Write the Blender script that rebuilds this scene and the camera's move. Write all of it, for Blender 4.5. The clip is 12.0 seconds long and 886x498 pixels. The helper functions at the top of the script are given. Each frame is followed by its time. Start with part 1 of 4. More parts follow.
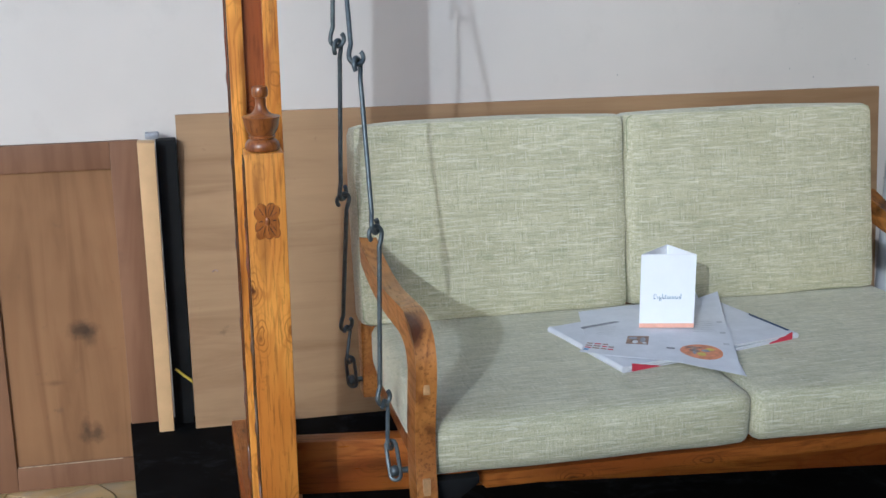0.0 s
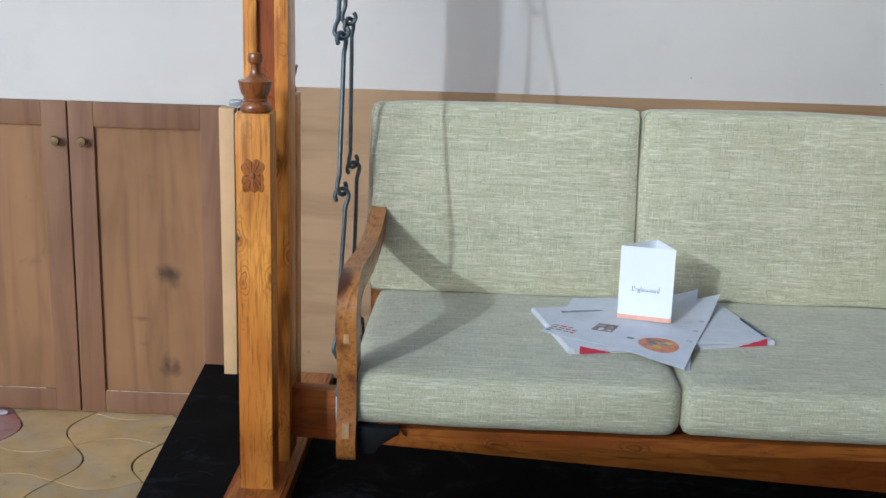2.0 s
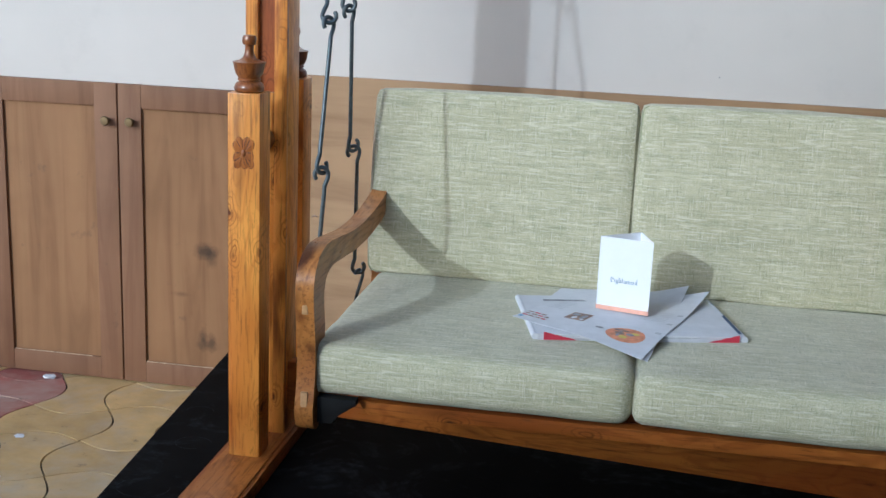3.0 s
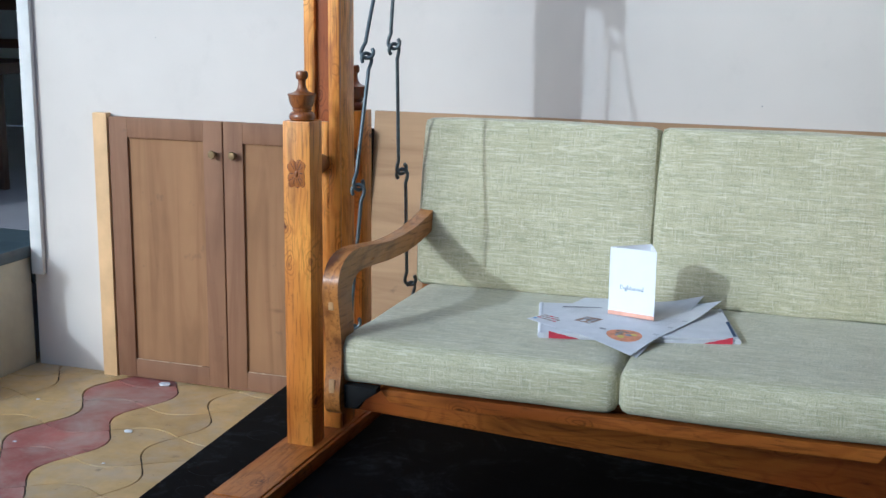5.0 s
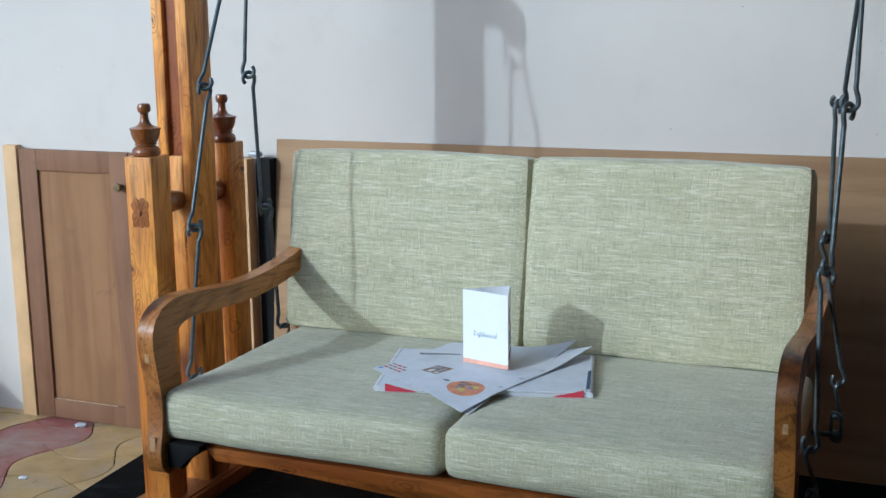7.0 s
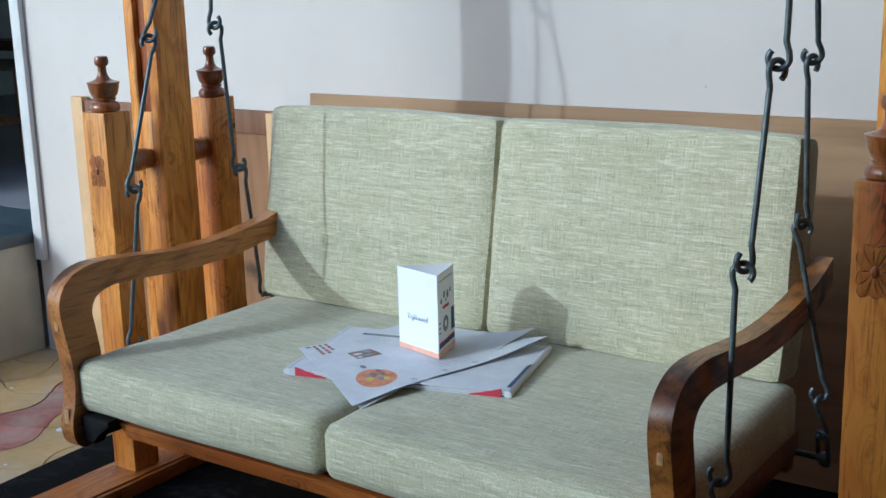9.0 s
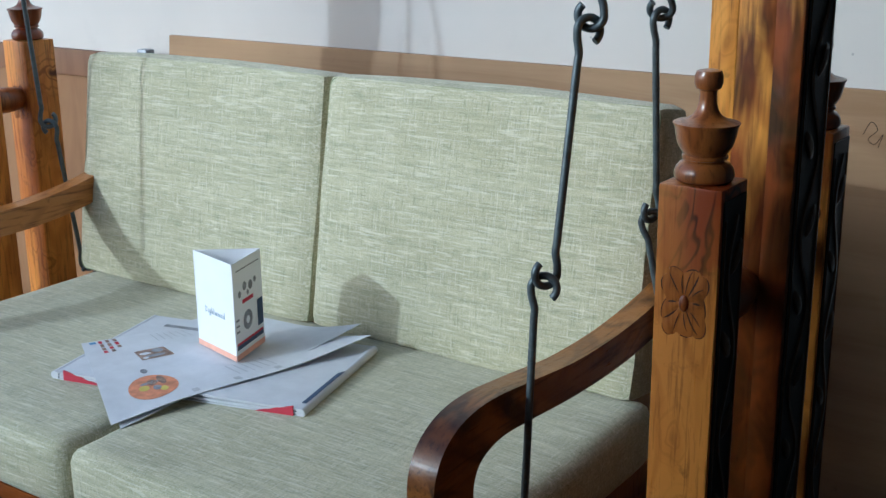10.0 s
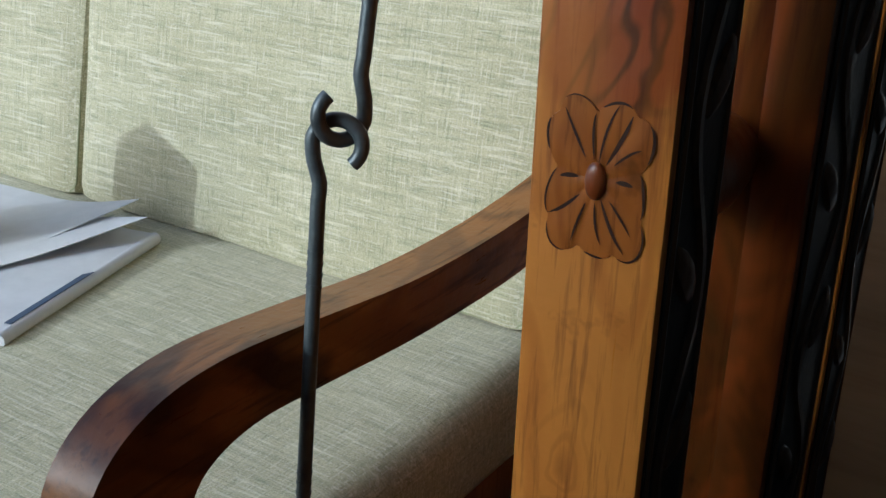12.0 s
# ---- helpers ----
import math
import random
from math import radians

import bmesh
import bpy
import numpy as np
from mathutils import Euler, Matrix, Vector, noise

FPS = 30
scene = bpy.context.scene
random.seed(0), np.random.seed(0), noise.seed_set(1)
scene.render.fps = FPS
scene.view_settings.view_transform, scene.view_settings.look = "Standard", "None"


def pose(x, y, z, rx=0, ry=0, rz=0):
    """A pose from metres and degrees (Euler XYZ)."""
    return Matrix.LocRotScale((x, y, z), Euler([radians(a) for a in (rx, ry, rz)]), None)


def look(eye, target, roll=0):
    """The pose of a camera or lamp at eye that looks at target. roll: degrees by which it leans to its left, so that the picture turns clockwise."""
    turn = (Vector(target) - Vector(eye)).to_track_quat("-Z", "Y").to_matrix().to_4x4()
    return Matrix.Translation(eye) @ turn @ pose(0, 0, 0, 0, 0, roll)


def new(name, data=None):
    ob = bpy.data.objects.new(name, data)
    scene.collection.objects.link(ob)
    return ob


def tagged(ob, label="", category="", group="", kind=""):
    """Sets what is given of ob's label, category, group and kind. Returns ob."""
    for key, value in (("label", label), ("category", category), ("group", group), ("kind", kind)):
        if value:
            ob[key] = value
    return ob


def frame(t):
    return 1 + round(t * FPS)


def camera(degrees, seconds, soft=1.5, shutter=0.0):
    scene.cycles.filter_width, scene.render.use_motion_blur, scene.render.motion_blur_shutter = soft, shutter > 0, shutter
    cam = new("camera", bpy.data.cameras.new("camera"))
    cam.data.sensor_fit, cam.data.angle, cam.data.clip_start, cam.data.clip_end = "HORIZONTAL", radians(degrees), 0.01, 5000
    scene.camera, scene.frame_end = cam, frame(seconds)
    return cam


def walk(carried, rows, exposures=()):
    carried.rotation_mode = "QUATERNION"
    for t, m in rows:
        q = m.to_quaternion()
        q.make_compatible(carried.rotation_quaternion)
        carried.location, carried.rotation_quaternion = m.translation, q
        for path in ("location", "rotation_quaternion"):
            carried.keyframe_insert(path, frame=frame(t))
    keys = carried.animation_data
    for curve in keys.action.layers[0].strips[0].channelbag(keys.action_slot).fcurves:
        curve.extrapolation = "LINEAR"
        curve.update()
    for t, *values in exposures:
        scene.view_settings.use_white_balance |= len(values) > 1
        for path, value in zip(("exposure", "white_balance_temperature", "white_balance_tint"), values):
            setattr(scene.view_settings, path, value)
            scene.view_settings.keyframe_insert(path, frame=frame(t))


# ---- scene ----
cam = camera(40.6, 12.0)
PATH = [
    (0, (-0.415, -1.912, 1.439), (-0.001, -0.024, 0.925), -0.6),
    (0.5, (-0.235, -1.957, 1.346), (0.017, -0.025, 0.896), -1.0),
    (1, (-0.138, -2.0, 1.37), (0.033, -0.065, 0.894), -0.1),
    (1.5, (0.005, -2.088, 1.409), (0.077, -0.152, 0.911), 1.1),
    (2, (0.218, -2.125, 1.394), (0.147, -0.189, 0.898), 1.6),
    (2.5, (0.437, -2.132, 1.364), (0.216, -0.204, 0.878), 2.0),
    (3, (0.588, -2.151, 1.36), (0.266, -0.238, 0.874), 2.4),
    (5, (1.021, -2.354, 1.332), (0.387, -0.501, 0.929), 0.7),
    (5.5, (1.13, -2.355, 1.363), (0.403, -0.539, 0.948), 0.0),
    (6, (1.226, -2.222, 1.347), (0.466, -0.417, 0.942), -0.1),
    (6.5, (1.335, -2.098, 1.345), (0.591, -0.284, 0.952), 0.3),
    (7, (1.424, -1.962, 1.356), (0.671, -0.149, 0.972), -0.7),
    (7.2, (1.426, -1.96, 1.369), (0.66, -0.152, 0.988), -1.2),
    (8.8, (1.87, -1.453, 1.26), (0.714, 0.135, 0.881), -1.2),
    (9, (1.858, -1.411, 1.333), (0.737, 0.181, 0.876), -1.5),
    (9.5, (1.899, -1.179, 1.408), (0.781, 0.374, 0.824), -2.2),
    (10, (1.895, -0.933, 1.323), (0.798, 0.641, 0.758), -0.6),
    (10.5, (1.815, -0.77, 1.248), (0.828, 0.885, 0.714), 0.7),
    (11, (1.753, -0.614, 1.213), (0.81, 1.05, 0.627), 1.2),
    (11.5, (1.721, -0.443, 1.146), (0.737, 1.161, 0.469), 4.5),
    (12, (1.664, -0.347, 1.109), (0.676, 1.217, 0.348), 2.0),
]
walk(cam, [(t, look(eye, target, roll)) for t, eye, target, roll in PATH],
     exposures=[(0, -0.06, 4790, 5), (1.5, -0.02, 4740, 4), (3, 0.05, 4660, 3), (5.5, 0.17, 4620, 2), (7.2, 0.04, 4530, 0), (9.5, 0.12, 4520, 0), (11, 0.16, 4660, 0), (12, 0.32, 4800, 2)])

# ---- light ----
SUN_DIR = Vector((0.60, 1.0, -0.43)).normalized()
world = bpy.data.worlds.new("sky_world")
scene.world = world
world.use_nodes = True
wnt = world.node_tree
sky = wnt.nodes.new("ShaderNodeTexSky")
sky.sky_type = 'NISHITA'
sky.sun_disc = False
sky.air_density = 0.8
sky.dust_density = 4.0
sky.sun_elevation = math.asin(-SUN_DIR.z)
sky.sun_rotation = math.atan2(-SUN_DIR.x, -SUN_DIR.y)
bg = wnt.nodes["Background"]
bg.inputs["Strength"].default_value = 0.15
wnt.links.new(sky.outputs[0], bg.inputs["Color"])
sun = new("sun", bpy.data.lights.new("sun", 'SUN'))
sun.data.energy = 1.10
sun.data.angle = radians(0.9)
sun.data.color = (1.0, 0.93, 0.82)
sun.matrix_world = Matrix.Translation((-3, -5, 4)) @ SUN_DIR.to_track_quat("-Z", "Y").to_matrix().to_4x4()

# ---- materials ----


class Mat:
    """Small node builder for one material."""

    def __init__(self, name, rough=0.6, metal=0.0, coat=0.0, spec=0.5):
        self.m = bpy.data.materials.new(name)
        self.m.use_nodes = True
        self.nt = self.m.node_tree
        self.b = self.nt.nodes["Principled BSDF"]
        self.b.inputs["Roughness"].default_value = rough
        self.b.inputs["Metallic"].default_value = metal
        self.b.inputs["Coat Weight"].default_value = coat
        self.b.inputs["Coat Roughness"].default_value = 0.18
        self.b.inputs["Specular IOR Level"].default_value = spec
        self.co = self.nt.nodes.new("ShaderNodeTexCoord").outputs["Object"]

    def node(self, kind, **vals):
        n = self.nt.nodes.new(kind)
        for k, v in vals.items():
            n.inputs[k.replace("_", " ")].default_value = v
        return n

    def link(self, a, b):
        self.nt.links.new(a, b)

    def moved(self, scale, loc=(0, 0, 0), source=None):
        n = self.node("ShaderNodeMapping", Scale=scale, Location=loc)
        self.link(source or self.co, n.inputs["Vector"])
        return n.outputs[0]

    def noise(self, scale, detail=4.0, rough=0.55, dist=0.0, vec=None, stretch=None, loc=(0, 0, 0)):
        n = self.node("ShaderNodeTexNoise", Scale=scale, Detail=detail, Roughness=rough, Distortion=dist)
        self.link(vec if vec else self.moved(stretch or (1, 1, 1), loc), n.inputs["Vector"])
        return n.outputs["Fac"]

    def ramp(self, fac, *stops):
        n = self.nt.nodes.new("ShaderNodeValToRGB")
        els = n.color_ramp.elements
        while len(els) < len(stops):
            els.new(0.5)
        for e, (p, c) in zip(els, stops):
            e.position = p
            e.color = (*c, 1) if len(c) == 3 else c
        self.link(fac, n.inputs[0])
        return n.outputs[0]

    def mix(self, fac, a, b, mode='MIX'):
        n = self.nt.nodes.new("ShaderNodeMix")
        n.data_type = 'RGBA'
        n.blend_type = mode
        for sock, v in ((n.inputs[0], fac), (n.inputs[6], a), (n.inputs[7], b)):
            if hasattr(v, "is_linked"):
                self.link(v, sock)
            else:
                sock.default_value = v if isinstance(v, float) else (*v, 1)
        return n.outputs[2]

    def math(self, op, a, b=0.0):
        n = self.nt.nodes.new("ShaderNodeMath")
        n.operation = op
        for sock, v in zip(n.inputs, (a, b)):
            if hasattr(v, "is_linked"):
                self.link(v, sock)
            else:
                sock.default_value = v
        return n.outputs[0]

    def bump(self, height, strength=0.3, dist=0.002):
        n = self.node("ShaderNodeBump", Strength=strength, Distance=dist)
        self.link(height, n.inputs["Height"])
        self.link(n.outputs[0], self.b.inputs["Normal"])

    def colour(self, c):
        if hasattr(c, "is_linked"):
            self.link(c, self.b.inputs["Base Color"])
        else:
            self.b.inputs["Base Color"].default_value = (*c, 1)
        return self

    def random(self):
        return self.nt.nodes.new("ShaderNodeObjectInfo").outputs["Random"]


def g(v):
    return (v, v, v)


def make_teak(name, along, light=(0.58, 0.225, 0.030), mid=(0.37, 0.112, 0.013), dark=(0.10, 0.025, 0.005), heart=0.55, knots=0.95, cap=0.0, foot=0.0, streak=(0.27, 0.052, 0.010), size=3.4, least=0.55, coat=0.20):
    """Varnished teak; along: the axis of the grain. Contours of a drawn-out noise give the figure round knots."""
    m = Mat(name, rough=0.38, coat=coat, spec=0.3)
    add = m.nt.nodes.new("ShaderNodeVectorMath")
    m.link(m.co, add.inputs[0])
    m.link(m.math('MULTIPLY', m.random(), 7.0), add.inputs[1])
    src = add.outputs[0]

    def drawn(k, f):
        st = [f, f, f]
        st[along] = f * k
        return m.moved(st, source=src)
    field = m.noise(1.0, 1.5, 0.45, 0.5, vec=drawn(0.30, 11.0))
    lines = m.math('SINE', m.math('MULTIPLY', field, 46.0))
    pores = m.noise(1.0, 4, 0.65, 0.2, vec=drawn(0.06, 160.0))
    broad = m.noise(1.0, 2, 0.5, 0.4, vec=drawn(0.35, 5.0))
    c = m.ramp(broad, (0.32, mid), (0.50, light), (0.68, tuple(min(1, x * 1.12) for x in light)))
    c = m.mix(m.ramp(lines, (0.30, g(0)), (0.98, g(0.52))), c, mid)
    c = m.mix(m.ramp(pores, (0.34, g(0.55)), (0.48, g(0))), c, dark)
    core = m.ramp(field, (0.27, g(0.95)), (0.33, g(0.35)), (0.40, g(0)))
    c = m.mix(core, c, dark)
    red = m.ramp(m.noise(1.0, 3, 0.55, 0.9, vec=drawn(0.4, size)), (least, g(0)), (least + 0.10, g(heart)))
    c = m.mix(red, c, streak)
    # sparse knots with rings round a dark eye
    vor = m.nt.nodes.new("ShaderNodeTexVoronoi")
    vor.inputs["Scale"].default_value = 1.0
    warp = m.nt.nodes.new("ShaderNodeVectorMath")
    warp.operation = 'ADD'
    deep = [14.0, 3.5, 14.0] if along == 2 else [14.0, 14.0, 14.0]
    deep[along] = 7.5
    m.link(m.moved(deep, source=src), warp.inputs[0])
    m.link(m.math('MULTIPLY', m.noise(1.0, 2, 0.5, vec=drawn(0.6, 30.0)), 0.35), warp.inputs[1])
    m.link(warp.outputs[0], vor.inputs["Vector"])
    dist = vor.outputs["Distance"]
    near = m.ramp(dist, (0.12, g(knots)), (0.40, g(0)))
    rings = m.ramp(m.math('SINE', m.math('MULTIPLY', dist, 62.0)), (0.35, g(0)), (0.95, g(1)))
    c = m.mix(m.math('MULTIPLY', near, rings), c, tuple(x * 0.58 for x in mid))
    c = m.mix(m.ramp(dist, (0.045, g(knots)), (0.10, g(0))), c, dark)
    dirt = m.ramp(m.noise(26, 4, 0.7, vec=src), (0.62, g(0)), (0.74, g(0.5)))
    c = m.mix(dirt, c, dark)
    if cap:
        # darker red heartwood at the head of the post, ending in a point
        sep = m.nt.nodes.new("ShaderNodeSeparateXYZ")
        m.link(m.co, sep.inputs[0])
        line = m.math('SUBTRACT', sep.outputs[2], m.math('ABSOLUTE', sep.outputs[0]))
        line = m.math('ADD', line, m.math('MULTIPLY', m.math('SUBTRACT', m.noise(22, 3, 0.6), 0.5), 0.06))
        head = m.math('MULTIPLY', m.ramp(line, (cap - 0.008, g(0)), (cap + 0.010, g(1))), m.ramp(field, (0.38, g(1)), (0.60, g(0.35))))
        whorl = m.math('SINE', m.math('MULTIPLY', m.noise(1.0, 2, 0.5, 1.2, vec=m.moved((16, 16, 9), loc=(2, 0, 5))), 34.0))
        c = m.mix(head, c, m.ramp(whorl, (0.20, (0.27, 0.050, 0.009)), (0.60, (0.20, 0.036, 0.007)), (0.97, (0.070, 0.014, 0.004))))
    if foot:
        # dark red heartwood plus painted shade low in post, running up in ragged tongues
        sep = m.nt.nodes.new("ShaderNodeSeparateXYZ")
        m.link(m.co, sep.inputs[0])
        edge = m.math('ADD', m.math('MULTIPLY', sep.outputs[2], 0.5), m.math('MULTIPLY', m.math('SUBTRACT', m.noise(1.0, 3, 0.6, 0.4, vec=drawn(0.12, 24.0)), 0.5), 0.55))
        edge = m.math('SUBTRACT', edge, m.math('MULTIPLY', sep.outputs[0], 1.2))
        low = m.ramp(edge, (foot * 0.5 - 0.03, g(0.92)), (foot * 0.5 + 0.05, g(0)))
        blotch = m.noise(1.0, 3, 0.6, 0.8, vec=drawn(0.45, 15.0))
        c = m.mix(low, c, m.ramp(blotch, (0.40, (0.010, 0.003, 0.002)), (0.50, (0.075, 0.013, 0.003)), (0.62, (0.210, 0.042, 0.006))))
    m.colour(c)
    m.link(m.ramp(pores, (0.3, g(0.42)), (0.7, g(0.27))), m.b.inputs["Roughness"])
    m.bump(m.math('ADD', m.math('ADD', pores, m.math('MULTIPLY', lines, 0.25)), m.math('MULTIPLY', m.noise(38, 3, 0.6, vec=src), 4.0)), 0.22, 0.0012)
    return m.m


def make_fabric():
    """Slubbed linen-look upholstery, sage and straw threads."""
    m = Mat("linen", rough=0.9, spec=0.2)
    sx = m.noise(1.0, 2, 0.6, 0.0, stretch=(30, 520, 520))
    sy = m.noise(1.0, 2, 0.6, 0.0, stretch=(520, 30, 520), loc=(3, 1, 7))
    sz = m.noise(1.0, 2, 0.6, 0.0, stretch=(520, 520, 30), loc=(8, 5, 2))
    lx = m.noise(1.0, 2, 0.5, 0.0, stretch=(6, 130, 130), loc=(1, 9, 4))
    grit = m.noise(520, 1, 0.5)
    patch = m.noise(9, 3, 0.6)
    base = m.ramp(patch, (0.3, (0.520, 0.485, 0.305)), (0.7, (0.630, 0.592, 0.390)))
    c = m.mix(m.ramp(lx, (0.42, g(0)), (0.62, g(0.42))), base, (0.395, 0.378, 0.230))
    c = m.mix(m.ramp(sx, (0.28, g(0.60)), (0.40, g(0))), c, (0.25, 0.27, 0.16))
    c = m.mix(m.ramp(sx, (0.58, g(0)), (0.72, g(0.60))), c, (0.82, 0.775, 0.63))
    for s in (sy, sz):
        c = m.mix(m.ramp(s, (0.58, g(0)), (0.72, g(0.60))), c, (0.82, 0.775, 0.63))
        c = m.mix(m.ramp(s, (0.28, g(0.6)), (0.41, g(0))), c, (0.26, 0.27, 0.155))
    dash = m.noise(1.0, 1, 0.4, 0.0, stretch=(22, 300, 300), loc=(6, 2, 9))
    c = m.mix(m.ramp(dash, (0.60, g(0)), (0.68, g(0.42))), c, (0.86, 0.82, 0.68))
    c = m.mix(m.ramp(dash, (0.30, g(0.26)), (0.38, g(0))), c, (0.22, 0.235, 0.145))
    c = m.mix(0.40, c, m.ramp(grit, (0.34, g(0.72)), (0.62, g(1.10))), 'MULTIPLY')
    m.colour(c)
    h = m.math('ADD', sx, m.math('ADD', sy, sz))
    m.bump(h, 0.38, 0.0014)
    m.b.inputs["Sheen Weight"].default_value = 0.25
    return m.m


def make_wall():
    m = Mat("wall_paint", rough=0.75, spec=0.25)
    big = m.noise(1.1, 4, 0.6)
    c = m.ramp(big, (0.30, (0.575, 0.530, 0.482)), (0.70, (0.665, 0.612, 0.555)))
    dirt = m.ramp(m.noise(5, 5, 0.65, loc=(4, 2, 1)), (0.56, g(0)), (0.75, g(0.35)))
    c = m.mix(dirt, c, (0.50, 0.46, 0.42))
    specks = m.nt.nodes.new("ShaderNodeTexVoronoi")
    specks.inputs["Scale"].default_value = 7.0
    m.link(m.co, specks.inputs["Vector"])
    c = m.mix(m.ramp(specks.outputs["Distance"], (0.010, g(0.75)), (0.020, g(0))), c, (0.28, 0.27, 0.26))
    fine = m.nt.nodes.new("ShaderNodeTexVoronoi")
    fine.inputs["Scale"].default_value = 34.0
    m.link(m.co, fine.inputs["Vector"])
    parts = m.nt.nodes.new("ShaderNodeSeparateXYZ")
    m.link(m.co, parts.inputs[0])
    zone = m.math('MULTIPLY', m.ramp(m.math('MULTIPLY', parts.outputs[0], 0.5), (0.60, g(0)), (0.66, g(0.9))), m.ramp(m.noise(3.0, 2, 0.5), (0.33, g(0)), (0.45, g(1))))
    c = m.mix(m.math('MULTIPLY', m.ramp(fine.outputs["Distance"], (0.062, g(1)), (0.090, g(0))), zone), c, (0.20, 0.20, 0.19))
    m.colour(c)
    m.bump(m.noise(60, 4, 0.6), 0.12, 0.002)
    return m.m


def make_ply(name, a, b, along, scale=1.0):
    """Thin plywood veneer with soft wide grain."""
    m = Mat(name, rough=0.62, spec=0.3)
    st = [14.0 * scale, 14.0 * scale, 14.0 * scale]
    st[along] = 1.2
    v = m.moved(st, loc=(2.2, 3.1, 0.7))
    grain = m.noise(1.0, 5, 0.6, 0.8, vec=v)
    c = m.ramp(grain, (0.30, b), (0.52, a), (0.72, tuple(min(1, x * 1.12) for x in a)))
    cloud = m.noise(2.2, 4, 0.6, loc=(5, 1, 3))
    c = m.mix(m.ramp(cloud, (0.45, g(0)), (0.75, g(0.45))), c, tuple(x * 0.72 for x in b))
    spots = m.ramp(m.noise(16, 4, 0.6, loc=(1, 7, 2)), (0.66, g(0)), (0.76, g(0.5)))
    c = m.mix(spots, c, (0.12, 0.075, 0.045))
    m.colour(c)
    m.bump(grain, 0.08, 0.001)
    return m.m, m, c


def add_stains(m, c, spots):
    """Soft dark water stains with ragged rims on an upright panel; spots: (x, z, half width, half height, strength)."""
    warp = m.math('MULTIPLY', m.math('SUBTRACT', m.noise(38, 4, 0.65), 0.5), 1.5)
    sep = m.nt.nodes.new("ShaderNodeSeparateXYZ")
    m.link(m.co, sep.inputs[0])
    for x, z, rx, rz, strength in spots:
        dx = m.math('DIVIDE', m.math('SUBTRACT', sep.outputs[0], x), rx)
        dz = m.math('DIVIDE', m.math('SUBTRACT', sep.outputs[2], z), rz)
        r = m.math('ADD', m.math('SQRT', m.math('ADD', m.math('MULTIPLY', dx, dx), m.math('MULTIPLY', dz, dz))), warp)
        c = m.mix(m.ramp(m.math('MULTIPLY', r, 0.5), (0.10, g(strength)), (0.36, g(strength * 0.45)), (0.62, g(0))), c, (0.045, 0.026, 0.014))
    m.colour(c)


def make_plain(name, col, rough=0.6, metal=0.0, coat=0.0, vary=0.25, scale=12.0, bump=0.1, spec=0.5):
    m = Mat(name, rough=rough, metal=metal, coat=coat, spec=spec)
    n = m.noise(scale, 5, 0.6)
    lo = tuple(x * (1 - vary) for x in col)
    hi = tuple(min(1, x * (1 + vary)) for x in col)
    m.colour(m.ramp(n, (0.3, lo), (0.7, hi)))
    m.bump(m.noise(scale * 6, 4, 0.6), bump, 0.001)
    return m.m


def make_black():
    """Black stone with pale dust in wiped patches."""
    m = Mat("black_stone", rough=0.85, spec=0.06)
    base = m.ramp(m.noise(6, 4, 0.6), (0.3, g(0.0028)), (0.7, g(0.0065)))
    dust = m.math('MULTIPLY', m.ramp(m.noise(5, 5, 0.7, 1.5), (0.52, g(0)), (0.74, g(1))), m.ramp(m.noise(40, 3, 0.6), (0.4, g(0.2)), (0.7, g(1))))
    m.colour(m.mix(dust, base, (0.038, 0.041, 0.044)))
    m.bump(m.noise(50, 4, 0.6), 0.08, 0.001)
    return m.m


def make_tile(name, col):
    """Cement floor tile, dusty and stained, each one a little different."""
    m = Mat(name, rough=0.5, spec=0.4)
    geo = m.nt.nodes.new("ShaderNodeNewGeometry").outputs["Position"]
    c = m.ramp(m.noise(7, 5, 0.65, vec=geo), (0.3, tuple(x * 0.78 for x in col)), (0.7, tuple(x * 1.15 for x in col)))
    tone = m.ramp(m.random(), (0.0, g(0.84)), (1.0, g(1.12)))
    c = m.mix(1.0, c, tone, 'MULTIPLY')
    c = m.mix(m.ramp(m.noise(3.5, 5, 0.7, 0.5, vec=geo), (0.44, g(0)), (0.70, g(0.65))), c, (0.44, 0.40, 0.33))
    c = m.mix(m.ramp(m.noise(18, 4, 0.7, vec=geo), (0.63, g(0)), (0.72, g(0.6))), c, (0.10, 0.08, 0.06))
    m.colour(c)
    m.link(m.ramp(m.noise(9, 4, 0.6, vec=geo), (0.3, g(0.38)), (0.7, g(0.66))), m.b.inputs["Roughness"])
    m.bump(m.noise(90, 3, 0.6, vec=geo), 0.08, 0.001)
    return m.m


TEAK_Z = make_teak("teak_upright", 2, light=(0.78, 0.345, 0.052), mid=(0.54, 0.185, 0.022), heart=0.45, size=6.0, least=0.54)
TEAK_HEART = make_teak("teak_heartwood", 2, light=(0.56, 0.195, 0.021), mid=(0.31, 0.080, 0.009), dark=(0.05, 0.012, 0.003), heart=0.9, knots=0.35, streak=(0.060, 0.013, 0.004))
TEAK_SHADED_FOOT = make_teak("teak_shaded_foot", 2, light=(0.76, 0.340, 0.048), mid=(0.54, 0.190, 0.022), dark=(0.05, 0.012, 0.003), heart=0.5, knots=0.2, foot=0.97, streak=(0.16, 0.032, 0.007))
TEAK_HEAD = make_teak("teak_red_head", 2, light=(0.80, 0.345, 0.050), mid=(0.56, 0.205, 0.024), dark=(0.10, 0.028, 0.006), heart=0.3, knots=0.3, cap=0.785)
